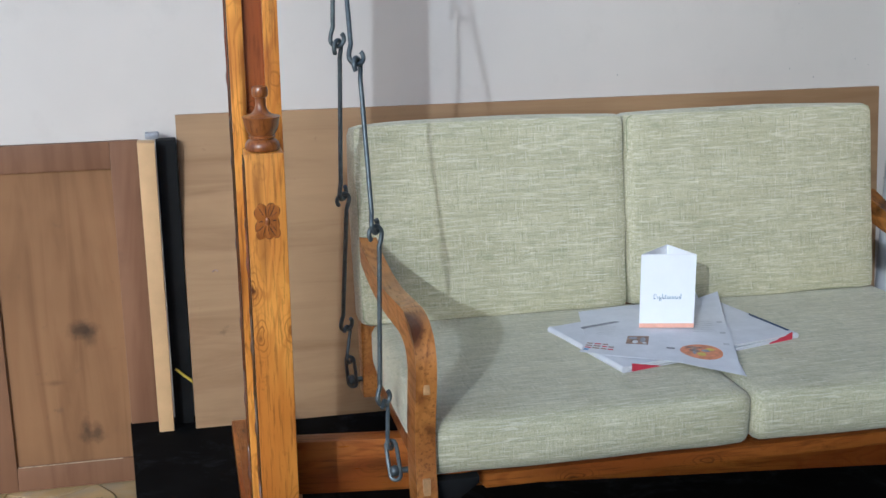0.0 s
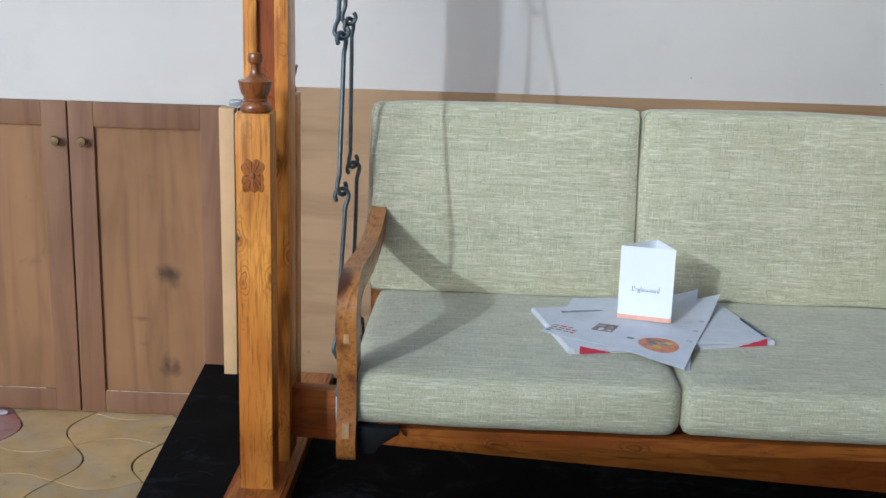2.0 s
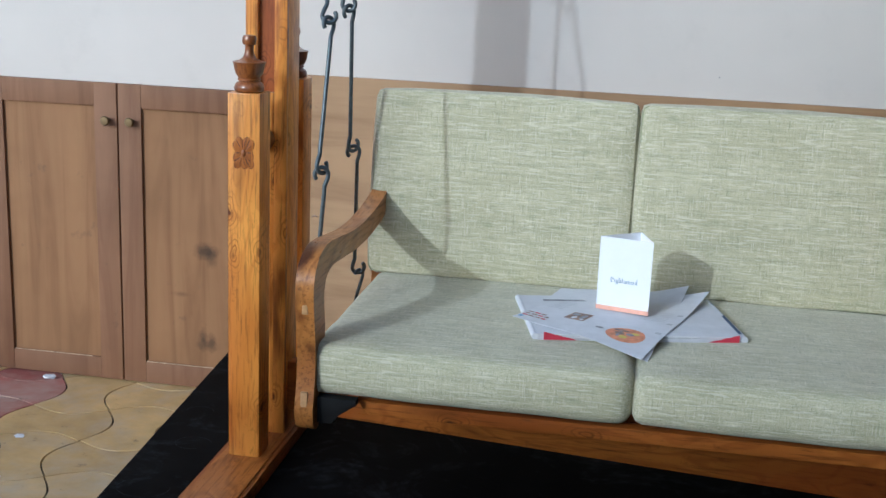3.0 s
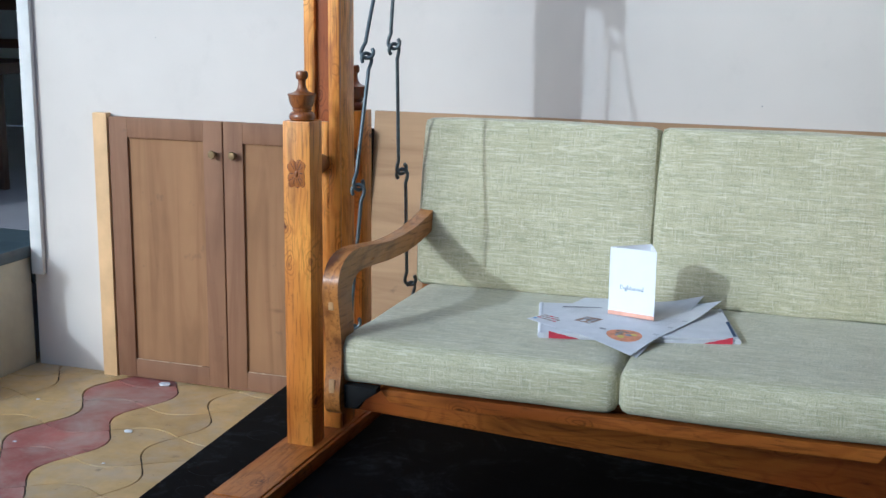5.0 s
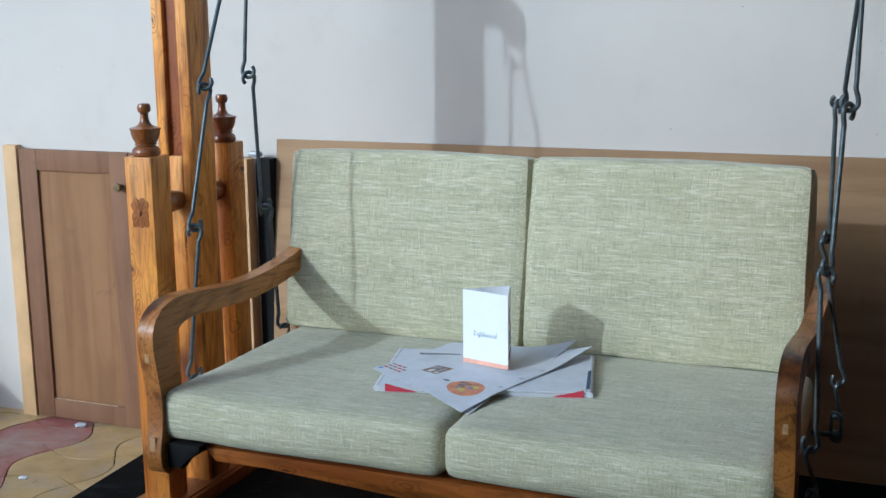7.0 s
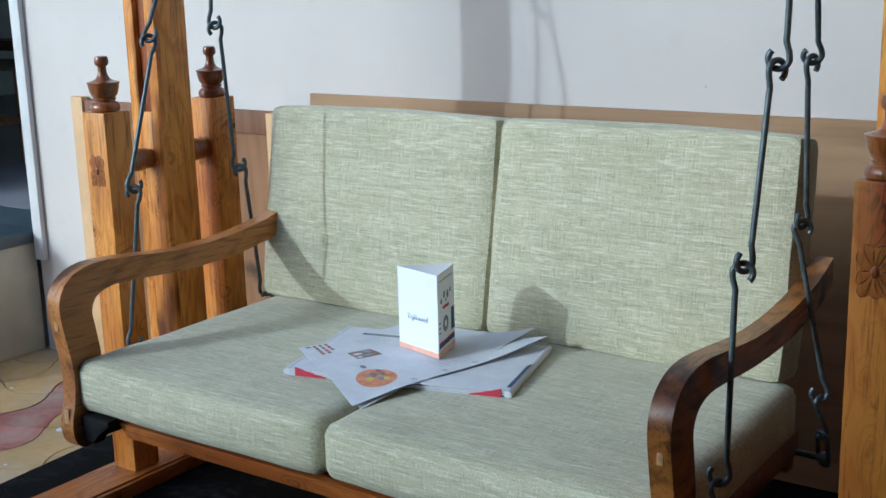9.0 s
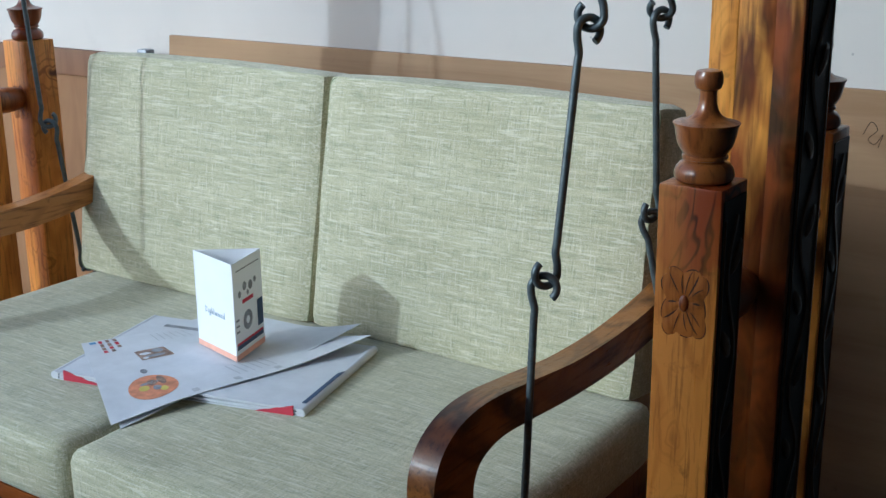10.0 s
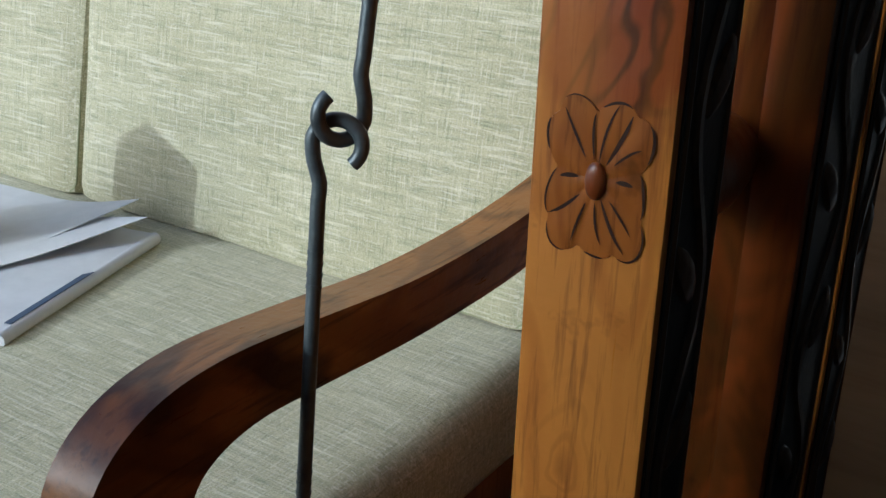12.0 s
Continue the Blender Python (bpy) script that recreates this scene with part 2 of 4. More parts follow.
TEAK_Y = make_teak("teak_sill", 1, light=(0.46, 0.165, 0.027), mid=(0.27, 0.078, 0.012))
TEAK_X = make_teak("teak_rail", 0, light=(0.42, 0.14, 0.022), mid=(0.24, 0.066, 0.010), dark=(0.07, 0.018, 0.004))
TEAK_DARK = make_teak("teak_turned", 2, light=(0.28, 0.092, 0.018), mid=(0.17, 0.046, 0.009), dark=(0.06, 0.016, 0.005), knots=0.0, coat=0.8)
TEAK_CARVE = make_teak("teak_carving", 2, light=(0.40, 0.135, 0.020), mid=(0.27, 0.080, 0.011), dark=(0.06, 0.02, 0.005), heart=0.4, knots=0.0)
TEAK_DEEP = make_plain("teak_groove", (0.040, 0.013, 0.005), 0.5, vary=0.4, scale=60)
TEAK_RED = make_teak("teak_flute", 2, light=(0.30, 0.085, 0.018), mid=(0.24, 0.062, 0.013), dark=(0.13, 0.03, 0.008))
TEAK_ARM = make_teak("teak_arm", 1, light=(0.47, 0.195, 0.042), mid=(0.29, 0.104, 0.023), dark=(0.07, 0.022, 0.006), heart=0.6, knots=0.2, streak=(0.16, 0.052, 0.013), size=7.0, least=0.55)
# darker copy for the right arm: heartwood burl plus shade painted in
TEAK_ARM_SHADED = make_teak("teak_arm_shaded", 1, light=(0.38, 0.155, 0.030), mid=(0.14, 0.048, 0.010), dark=(0.025, 0.009, 0.003), heart=0.95, knots=0.3, streak=(0.030, 0.010, 0.004), size=11.0, least=0.51)
# near-black side colours: dark varnish in the carving plus painted shade
SHADED_CARVED_GROUND = make_plain("shaded_carved_ground", (0.014, 0.009, 0.005), 0.45, vary=0.5, scale=40, bump=0.3, spec=0.3)
SHADED_CARVED_VINE = make_teak("shaded_carved_vine", 2, light=(0.085, 0.040, 0.014), mid=(0.05, 0.022, 0.008), dark=(0.02, 0.008, 0.003), knots=0.0)
TEAK_END = make_plain("teak_end_grain", (0.50, 0.29, 0.12), 0.6, vary=0.3, scale=60)
FABRIC = make_fabric()
PIPING = make_plain("linen_piping", (0.33, 0.34, 0.20), 0.9, vary=0.25, scale=90, spec=0.2)
WALL = make_wall()
PLY, _m, _c = make_ply("plywood", (0.355, 0.222, 0.112), (0.268, 0.156, 0.074), 0)
DOOR_FRAME, _m, _c = make_ply("door_frame_veneer", (0.228, 0.117, 0.060), (0.168, 0.079, 0.039), 2)
DOOR_PANEL, _m, _c = make_ply("door_panel_veneer", (0.278, 0.145, 0.062), (0.203, 0.100, 0.040), 2)
STAINED_PANEL, _m, _c = make_ply("stained_panel_veneer", (0.278, 0.145, 0.062), (0.203, 0.100, 0.040), 2)
add_stains(_m, _c, ((0.270, 0.440, 0.040, 0.026, 0.80), (0.290, 0.425, 0.020, 0.034, 0.55), (0.262, 0.160, 0.016, 0.036, 0.75), (0.290, 0.156, 0.014, 0.030, 0.60), (0.275, 0.142, 0.034, 0.016, 0.45), (0.190, 0.300, 0.030, 0.008, 0.35)))
PALE_WOOD = make_plain("pale_batten", (0.62, 0.40, 0.19), 0.65, vary=0.12, scale=9)
IRON = make_plain("black_iron", (0.105, 0.122, 0.128), 0.40, metal=0.5, vary=0.3, scale=70, bump=0.15)
BLACK = make_black()
DUST = make_plain("dust", (0.030, 0.032, 0.034), 0.95, vary=0.6, scale=60, spec=0.05)
BLACK_BOARD = make_plain("black_board", (0.010, 0.010, 0.010), 0.7, vary=0.4, scale=10, spec=0.2)
PAPER = make_plain("newsprint", (0.72, 0.72, 0.745), 0.8, vary=0.06, scale=30, spec=0.2)
CARD = make_plain("white_card", (0.97, 0.97, 0.98), 0.55, vary=0.02, scale=20, bump=0.02)
ORANGE_PRINT = make_plain("orange_newsprint", (0.66, 0.27, 0.14), 0.7, vary=0.25, scale=60)
ORANGE = make_plain("faded_orange_ink", (0.92, 0.50, 0.36), 0.6, vary=0.10, scale=50)
LOGO_INK = make_plain("slate_blue_ink", (0.16, 0.26, 0.36), 0.6, vary=0.2, scale=60)
RED_INK = make_plain("red_ink", (0.55, 0.04, 0.07), 0.7, vary=0.15)
BLUE_INK = make_plain("dark_blue_ink", (0.06, 0.09, 0.16), 0.7, vary=0.2)
CYAN_INK = make_plain("pale_blue_ink", (0.18, 0.36, 0.60), 0.7, vary=0.2)
YELLOW_INK = make_plain("yellow_ink", (0.72, 0.58, 0.12), 0.7, vary=0.2)
GREY_INK = make_plain("grey_ink", (0.30, 0.30, 0.32), 0.8, vary=0.35, scale=80)
FAINT_INK = make_plain("faint_grey_ink", (0.50, 0.50, 0.52), 0.8, vary=0.2, scale=80)
BROWN_INK = make_plain("brown_ink", (0.30, 0.20, 0.15), 0.8, vary=0.5, scale=120)
DARK_MARK = make_plain("dark_mark", (0.035, 0.028, 0.022), 0.9, vary=0.3, spec=0.1)
BRASS = make_plain("aged_brass", (0.16, 0.11, 0.05), 0.45, metal=0.6, vary=0.3, scale=60)
WORN = make_plain("chipped_edge", (0.42, 0.30, 0.20), 0.8, vary=0.6, scale=50)
STEEL = make_plain("dull_steel", (0.32, 0.33, 0.36), 0.5, metal=0.6, vary=0.2, scale=60)
WHITE_PLASTIC = make_plain("white_plastic", (0.72, 0.72, 0.72), 0.4, vary=0.05)
GREY_TRIM = make_plain("grey_white_trim", (0.62, 0.61, 0.59), 0.55, vary=0.10, scale=6)
TILE_YELLOW = make_tile("yellow_tile", (0.56, 0.385, 0.160))
TILE_RED = make_tile("red_tile", (0.36, 0.120, 0.098))
GROUT = make_plain("dark_joint", (0.05, 0.043, 0.034), 0.9, vary=0.4, scale=30)
YARD = make_plain("pale_concrete", (0.48, 0.46, 0.43), 0.85, vary=0.15, scale=3)
CREAM = make_plain("cream_render", (0.58, 0.56, 0.43), 0.8, vary=0.16, scale=4, bump=0.2)
BLUE_PAINT = make_plain("blue_paint", (0.27, 0.39, 0.47), 0.6, vary=0.18, scale=5)
SLATE = make_plain("slate_slab", (0.085, 0.115, 0.13), 0.45, vary=0.3, scale=6)
ROOM_FLOOR = make_plain("pale_floor", (0.42, 0.41, 0.44), 0.25, vary=0.08, scale=2)
ROOM_WALL = make_plain("room_wall", (0.74, 0.78, 0.76), 0.8, vary=0.08, scale=2)
# near black so that the added porch shell bounces hardly any light
LIGHT_SINK = make_plain("light_sink_dark", (0.028, 0.027, 0.025), 0.8, vary=0.15, scale=3)
DARK_WOOD = make_plain("dark_furniture_wood", (0.055, 0.026, 0.014), 0.45, vary=0.4, scale=9)
MID_WOOD = make_plain("brown_furniture_wood", (0.26, 0.105, 0.03), 0.45, vary=0.35, scale=9)
YELLOW_STRAP = make_plain("yellow_strap", (0.55, 0.42, 0.05), 0.6)
DEBRIS = make_plain("white_debris", (0.72, 0.72, 0.74), 0.8)

# ---- builders ----


def thing(name, label, category, at=(0, 0, 0), group="", kind="", turn=0.0):
    ob = new(name)
    ob.empty_display_size = 0.05
    ob.matrix_basis = pose(*at, 0, 0, turn)
    return tagged(ob, label, category, group, kind)


def mesh_of(name, bm, material, smooth=True, angle=38):
    me = bpy.data.meshes.new(name)
    bmesh.ops.recalc_face_normals(bm, faces=bm.faces)
    bm.normal_update()
    lim = radians(angle)
    for f in bm.faces:
        f.smooth = smooth
    for e in bm.edges:
        if len(e.link_faces) == 2 and e.calc_face_angle(0) > lim:
            e.smooth = False
    bm.to_mesh(me)
    bm.free()
    for m in (material if isinstance(material, (list, tuple)) else (material,)):
        me.materials.append(m)
    return me


def part(name, bm, material, parent, label="", at=None, smooth=True, angle=38):
    """One mesh object under a thing or a part, in the parent's own axes."""
    ob = new(name, mesh_of(name, bm, material, smooth, angle))
    ob.parent = parent
    if at is not None:
        ob.matrix_basis = at
    return tagged(ob, label)


def solid(name, bm, material, label, category, kind="", group="", smooth=True, at=None):
    ob = new(name, mesh_of(name, bm, material, smooth))
    if at is not None:
        ob.matrix_basis = at
    return tagged(ob, label, category, group, kind)


def box(x0, x1, y0, y1, z0, z1, bevel=0.0, seg=2, bm=None):
    bm = bm or bmesh.new()
    vs = [bm.verts.new((x, y, z)) for x in (x0, x1) for y in (y0, y1) for z in (z0, z1)]
    fs = [bm.faces.new([vs[i] for i in q]) for q in
          ((0, 1, 3, 2), (4, 6, 7, 5), (0, 4, 5, 1), (2, 3, 7, 6), (0, 2, 6, 4), (1, 5, 7, 3))]
    if bevel:
        es = {e for f in fs for e in f.edges}
        bmesh.ops.bevel(bm, geom=list(es), offset=bevel, segments=seg, affect='EDGES', profile=0.6)
    return bm


def lathe(profile, seg=28, bm=None, at=(0, 0, 0)):
    """Turned solid about z from (radius, height) pairs, closed at both ends."""
    bm = bm or bmesh.new()
    rings = []
    for r, z in profile:
        rings.append([bm.verts.new((at[0] + r * math.cos(2 * math.pi * i / seg), at[1] + r * math.sin(2 * math.pi * i / seg), at[2] + z)) for i in range(seg)])
    for a, b in zip(rings, rings[1:]):
        for i in range(seg):
            j = (i + 1) % seg
            bm.faces.new((a[i], a[j], b[j], b[i]))
    bm.faces.new(rings[0][::-1])
    bm.faces.new(rings[-1])
    return bm


def tube(points, r, seg=10, bm=None, closed=False):
    """Round bar along a line of points."""
    bm = bm or bmesh.new()
    pts = [Vector(p) for p in points]
    n = len(pts)
    rings = []
    up = None
    for i, p in enumerate(pts):
        a = pts[(i - 1) % n] if closed or i else p
        b = pts[(i + 1) % n] if closed or i < n - 1 else p
        t = (b - a).normalized()
        if up is None:
            up = t.orthogonal().normalized()
        up = (up - t * up.dot(t)).normalized()
        side = t.cross(up)
        rad = r[i] if isinstance(r, (list, tuple)) else r
        rings.append([bm.verts.new(p + rad * (math.cos(2 * math.pi * k / seg) * up + math.sin(2 * math.pi * k / seg) * side)) for k in range(seg)])
    pairs = list(zip(rings, rings[1:])) + ([(rings[-1], rings[0])] if closed else [])
    for a, b in pairs:
        for k in range(seg):
            j = (k + 1) % seg
            bm.faces.new((a[k], a[j], b[j], b[k]))
    if not closed:
        bm.faces.new(rings[0][::-1])
        bm.faces.new(rings[-1])
    return bm


def slab(outline, axis, lo, hi, bevel=0.0, seg=2):
    """A flat outline (two coordinates, in axis order) pulled out along one axis."""
    bm = bmesh.new()

    def at(p, v):
        q = list(p)
        q.insert(axis, v)
        return q
    a = [bm.verts.new(at(p, lo)) for p in outline]
    b = [bm.verts.new(at(p, hi)) for p in outline]
    caps = [bm.faces.new(a), bm.faces.new(b[::-1])]
    for i in range(len(a)):
        j = (i + 1) % len(a)
        bm.faces.new((a[i], b[i], b[j], a[j]))
    if bevel:
        es = [e for f in caps for e in f.edges]
        bmesh.ops.bevel(bm, geom=es, offset=bevel, segments=seg, affect='EDGES', profile=0.6)
    return bm


def smooth_line(points, steps=8):
    """Catmull-Rom through control points."""
    pts = [Vector(p) for p in points]
    pts = [2 * pts[0] - pts[1], *pts, 2 * pts[-1] - pts[-2]]
    out = []
    for i in range(1, len(pts) - 2):
        a, b, c, d = pts[i - 1:i + 3]
        for k in range(steps):
            t = k / steps
            out.append(0.5 * (2 * b + (c - a) * t + (2 * a - 5 * b + 4 * c - d) * t * t + (3 * b - a - 3 * c + d) * t ** 3))
    out.append(pts[-2])
    return out


def cushion(w, d, h, r, seed, bulge=0.006):
    """A soft block from (0,0,0) to (w,d,h) with rounded rims and small unevenness."""
    bm = bmesh.new()
    nx, ny, nz = max(4, int(w / 0.02)), max(4, int(d / 0.02)), max(4, int(h / 0.02))
    grid = {}

    def vert(i, j, k):
        key = (i, j, k)
        if key not in grid:
            p = Vector((w * i / nx, d * j / ny, h * k / nz))
            q = Vector((min(max(p.x, r), w - r), min(max(p.y, r), d - r), min(max(p.z, r), h - r)))
            o = p - q
            if o.length > 1e-9:
                cube = max(abs(o.x), abs(o.y), abs(o.z))
                p = q + o.normalized() * cube
            u = Vector((p.x / w * 2 - 1, p.y / d * 2 - 1, p.z / h * 2 - 1))
            swell = Vector(((1 - u.y ** 2) * (1 - u.z ** 2) * u.x, (1 - u.x ** 2) * (1 - u.z ** 2) * u.y, (1 - u.x ** 2) * (1 - u.y ** 2) * u.z))
            p = p + swell * bulge
            s = Vector((seed * 3.1, seed * 1.7, 0))
            wob = Vector((noise.noise(p * 6 + s), noise.noise(p * 6 + s + Vector((9, 0, 0))), noise.noise(p * 6 + s + Vector((0, 9, 0)))))
            crease = noise.noise(Vector((p.x * 5, p.y * 24, p.z * 24)) + s)
            if seed == 2:
                near = max(0.0, 1 - abs(p.x - w * 0.78) / 0.26) * max(0.0, 1 - abs(p.y - 0.12) / 0.22)
                fold = math.sin((p.x * 0.8 + p.y * 0.55 + 0.02 * noise.noise(p * 9)) * 2 * math.pi / 0.055)
                p = p + Vector((0, 0, 1)) * 0.0042 * near * fold * (0.5 + noise.noise(p * 7 + s)) if p.z > h * 0.7 else p
            p = p + wob * 0.0030 + Vector((0, -1, 1)) * crease * 0.0008
            grid[key] = bm.verts.new(p)
        return grid[key]
    for i in range(nx):
        for j in range(ny):
            for k in (0, nz):
                bm.faces.new((vert(i, j, k), vert(i + 1, j, k), vert(i + 1, j + 1, k), vert(i, j + 1, k)))
    for i in range(nx):
        for k in range(nz):
            for j in (0, ny):
                bm.faces.new((vert(i, j, k), vert(i + 1, j, k), vert(i + 1, j, k + 1), vert(i, j, k + 1)))
    for j in range(ny):
        for k in range(nz):
            for i in (0, nx):
                bm.faces.new((vert(i, j, k), vert(i, j + 1, k), vert(i, j + 1, k + 1), vert(i, j, k + 1)))
    return bm


def rim(w, d, r, z, inset=0.004):
    """Rounded rectangle line for a piping cord, in the plane z."""
    pts = []
    for cx, cy, a0 in ((w - r, d - r, 0), (r, d - r, 90), (r, r, 180), (w - r, r, 270)):
        for s in range(7):
            a = radians(a0 + s * 15)
            pts.append((cx + (r - inset) * math.cos(a), cy + (r - inset) * math.sin(a), z))
    return pts


# ---- the setting ----
WY = 1.21          # front of the house wall
DECK = 0.17        # top of the black plinth

wall = solid("wall_north", box(-1.775, 1.70, WY, WY + 0.23, 0, 3.2), WALL, "off-white painted wall with faint smudges and specks", "wall", "structure")
solid("wall_north_right", box(1.70, 2.30, WY + 0.02, WY + 0.23, 0, 3.2), LIGHT_SINK, "house wall past the pipe, coloured near black", "wall", "structure")
solid("wall_north_left", box(-6.5, -2.85, WY, WY + 0.23, 0, 3.2), WALL, "off-white painted wall beyond the doorway", "wall", "structure")
solid("wall_lintel", box(-2.85, -1.775, WY, WY + 0.23, 2.55, 3.2), WALL, "off-white painted wall over the doorway", "wall", "structure")
solid("ground", box(-60, 60, -60, 60, -0.4, -0.024), YARD, "pale trodden concrete yard ground", "ground", "structure")

solid("joint_bed", box(-3.6, 2.0, -2.2, WY - 0.002, -0.03, -0.012), GROUT, "dark jointing bed between the tiles", "floor", "structure")

# plinth under the swing, its left side slightly out of square
plinth = slab([(-0.437, -1.50), (2.066, -1.50), (2.066, WY - 0.004), (-0.60, WY - 0.004)], 2, 0.0, DECK, 0.006)
plinth_ob = solid("plinth", plinth, BLACK, "low black stone plinth with dusty scuffs", "plinth", "structure")

for cx, cy, rr, a0, a1 in ((-0.440, 0.42, 0.045, 20, 300), (-0.455, 0.16, 0.060, 150, 380), (-0.425, 0.02, 0.040, 60, 260), (-0.50, 0.62, 0.035, 0, 200), (-0.46, -0.18, 0.050, 30, 250)):
    ring = [(cx + rr * math.cos(radians(v)), cy + 0.8 * rr * math.sin(radians(v)), DECK - 0.0006) for v in range(a0, a1, 12)]
    part("dust_smudge", tube(ring, 0.0009, 6), DUST, plinth_ob, "faint dusty ring")

# unseen light blockers, added: a short wall in front, dark porch on the right
solid("gate_wall", slab([(-2.95, -0.4), (-0.25, -0.4), (-0.25, 2.86), (-1.18, 2.86), (-1.18, 2.20), (-2.25, 2.20), (-2.95, 2.20)], 1, -4.25, -4.0), CREAM, "unseen cream wall added to block the low sun", "wall", "structure")
# added porch shell, out of view, keeps sky and bounce off the right
solid("porch_ceiling", box(0.85, 2.30, -2.76, WY - 0.002, 2.15, 2.28), LIGHT_SINK, "unseen dark roof added to block sky light", "ceiling", "structure")
solid("wall_south", box(0.45, 2.30, -2.98, -2.76, 0, 2.15), LIGHT_SINK, "unseen dark wall added to shade the right side", "wall", "structure")
solid("wall_east", box(2.07, 2.30, -2.75, WY + 0.02, 0, 2.15), LIGHT_SINK, "unseen dark side wall added to cut bounced light", "wall", "structure")

# doorway trim and the room beyond
trim = bmesh.new()
box(-1.775, -1.725, WY - 0.022, WY - 0.002, 0.345, 2.62, 0.004, bm=trim)
solid("door_trim", trim, GREY_TRIM, "grey-white wooden door trim with chipped foot", "trim", "structure")
solid("room_floor", box(-6.5, -0.6, WY + 0.235, 4.6, 0.36, 0.448), ROOM_FLOOR, "pale polished indoor floor", "floor", "structure")
solid("door_threshold", box(-2.85, -1.775, WY + 0.021, WY + 0.234, 0.30, 0.4475), SLATE, "dark slate door threshold", "floor", "structure")
solid("room_wall_back", box(-6.5, -0.6, 4.6, 4.75, 0.45, 3.2), ROOM_WALL, "dim grey-green indoor wall", "wall", "structure")
solid("room_wall_right", box(-0.75, -0.6, WY + 0.23, 4.6, 0.45, 3.2), ROOM_WALL, "dim indoor side wall", "wall", "structure")
solid("room_wall_left", box(-6.5, -6.35, WY + 0.23, 4.6, 0.45, 3.2), ROOM_WALL, "dim indoor side wall", "wall", "structure")
solid("room_ceiling", box(-6.5, -0.6, WY + 0.23, 4.75, 3.2, 3.3), ROOM_WALL, "dim indoor ceiling", "ceiling", "structure")

# entrance steps with a cream cheek, blue risers and a slate landing
steps = thing("entrance_steps", "cream-rendered entrance steps with blue painted treads and slate landing", "steps")
cheek = slab([(0.52, 0.0), (WY - 0.004, 0.0), (WY - 0.004, 0.405), (0.98, 0.405), (0.98, 0.225), (0.76, 0.225), (0.52, 0.20)], 0, -1.845, -1.79, 0.006)
part("cheek", cheek, CREAM, steps, "stained cream-yellow render")
part("landing", box(-2.95, -1.78, 0.955, WY + 0.02, 0.405, 0.449, 0.004), SLATE, steps, "dark slate slab")
part("riser", box(-2.95, -1.845, 0.985, 1.10, 0.2, 0.405), BLUE_PAINT, steps, "pale blue painted riser")
part("tread", box(-2.95, -1.845, 0.70, 0.985, 0.0, 0.21, 0.006), BLUE_PAINT, steps, "pale blue painted step")
part("tread", box(-2.95, -1.845, 0.42, 0.70, 0.0, 0.05, 0.006), BLUE_PAINT, steps, "pale blue painted step")

# ---- swing frame ----


def flower_edge(a):
    """The scalloped outline of the carved flower as a share of its size, with sharp notches between the lobes."""
    return 0.80 + 0.14 * abs(math.sin(4.5 * a + 0.35)) ** 0.6 + 0.06 * math.cos(2 * a) - 0.13 * math.cos(4 * a)


def flower_point(a, t, y, cz, sx, sz, lift=0.0):
    """A point of the low relief on a face that looks to -y: t runs from the middle to the outline."""
    r = flower_edge(a) * t
    swell = (0.30 + 0.70 * abs(math.sin(4.5 * a + 0.35))) * math.sin(math.pi * min(1.0, t)) ** 0.7
    return Vector((math.sin(a) * sx * r, y - 0.0004 - 0.0010 * swell - lift, cz + math.cos(a) * sz * r))


def petals(y, cz, sx, sz):
    bm = bmesh.new()
    n, rings = 108, 8
    rows = [[bm.verts.new(flower_point(2 * math.pi * k / n, t / rings, y, cz, sx, sz)) for k in range(n)] for t in range(1, rings + 1)]
    mid = bm.verts.new((0, y - 0.0004, cz))
    rows.append([bm.verts.new((v.co.x * 1.01, y + 0.0006, cz + (v.co.z - cz) * 1.01)) for v in rows[-1]])
    for k in range(n):
        m = (k + 1) % n
        bm.faces.new((mid, rows[0][k], rows[0][m]))
        for low, high in zip(rows, rows[1:]):
            bm.faces.new((low[k], high[k], high[m], low[m]))
    return bm


def ribbon(bm, pts, wide):
    """A thin cut that tapers to both ends, along points of a face that looks to -y."""
    left, right = [], []
    for i, p in enumerate(pts):
        way = pts[min(i + 1, len(pts) - 1)] - pts[max(i - 1, 0)]
        side = Vector((way.z, 0, -way.x)).normalized() * wide * (0.15 + 0.85 * math.sin(math.pi * i / (len(pts) - 1)) ** 0.6)
        left.append(bm.verts.new(p + side))
        right.append(bm.verts.new(p - side))
    for i in range(len(pts) - 1):
        bm.faces.new((left[i], left[i + 1], right[i + 1], right[i]))


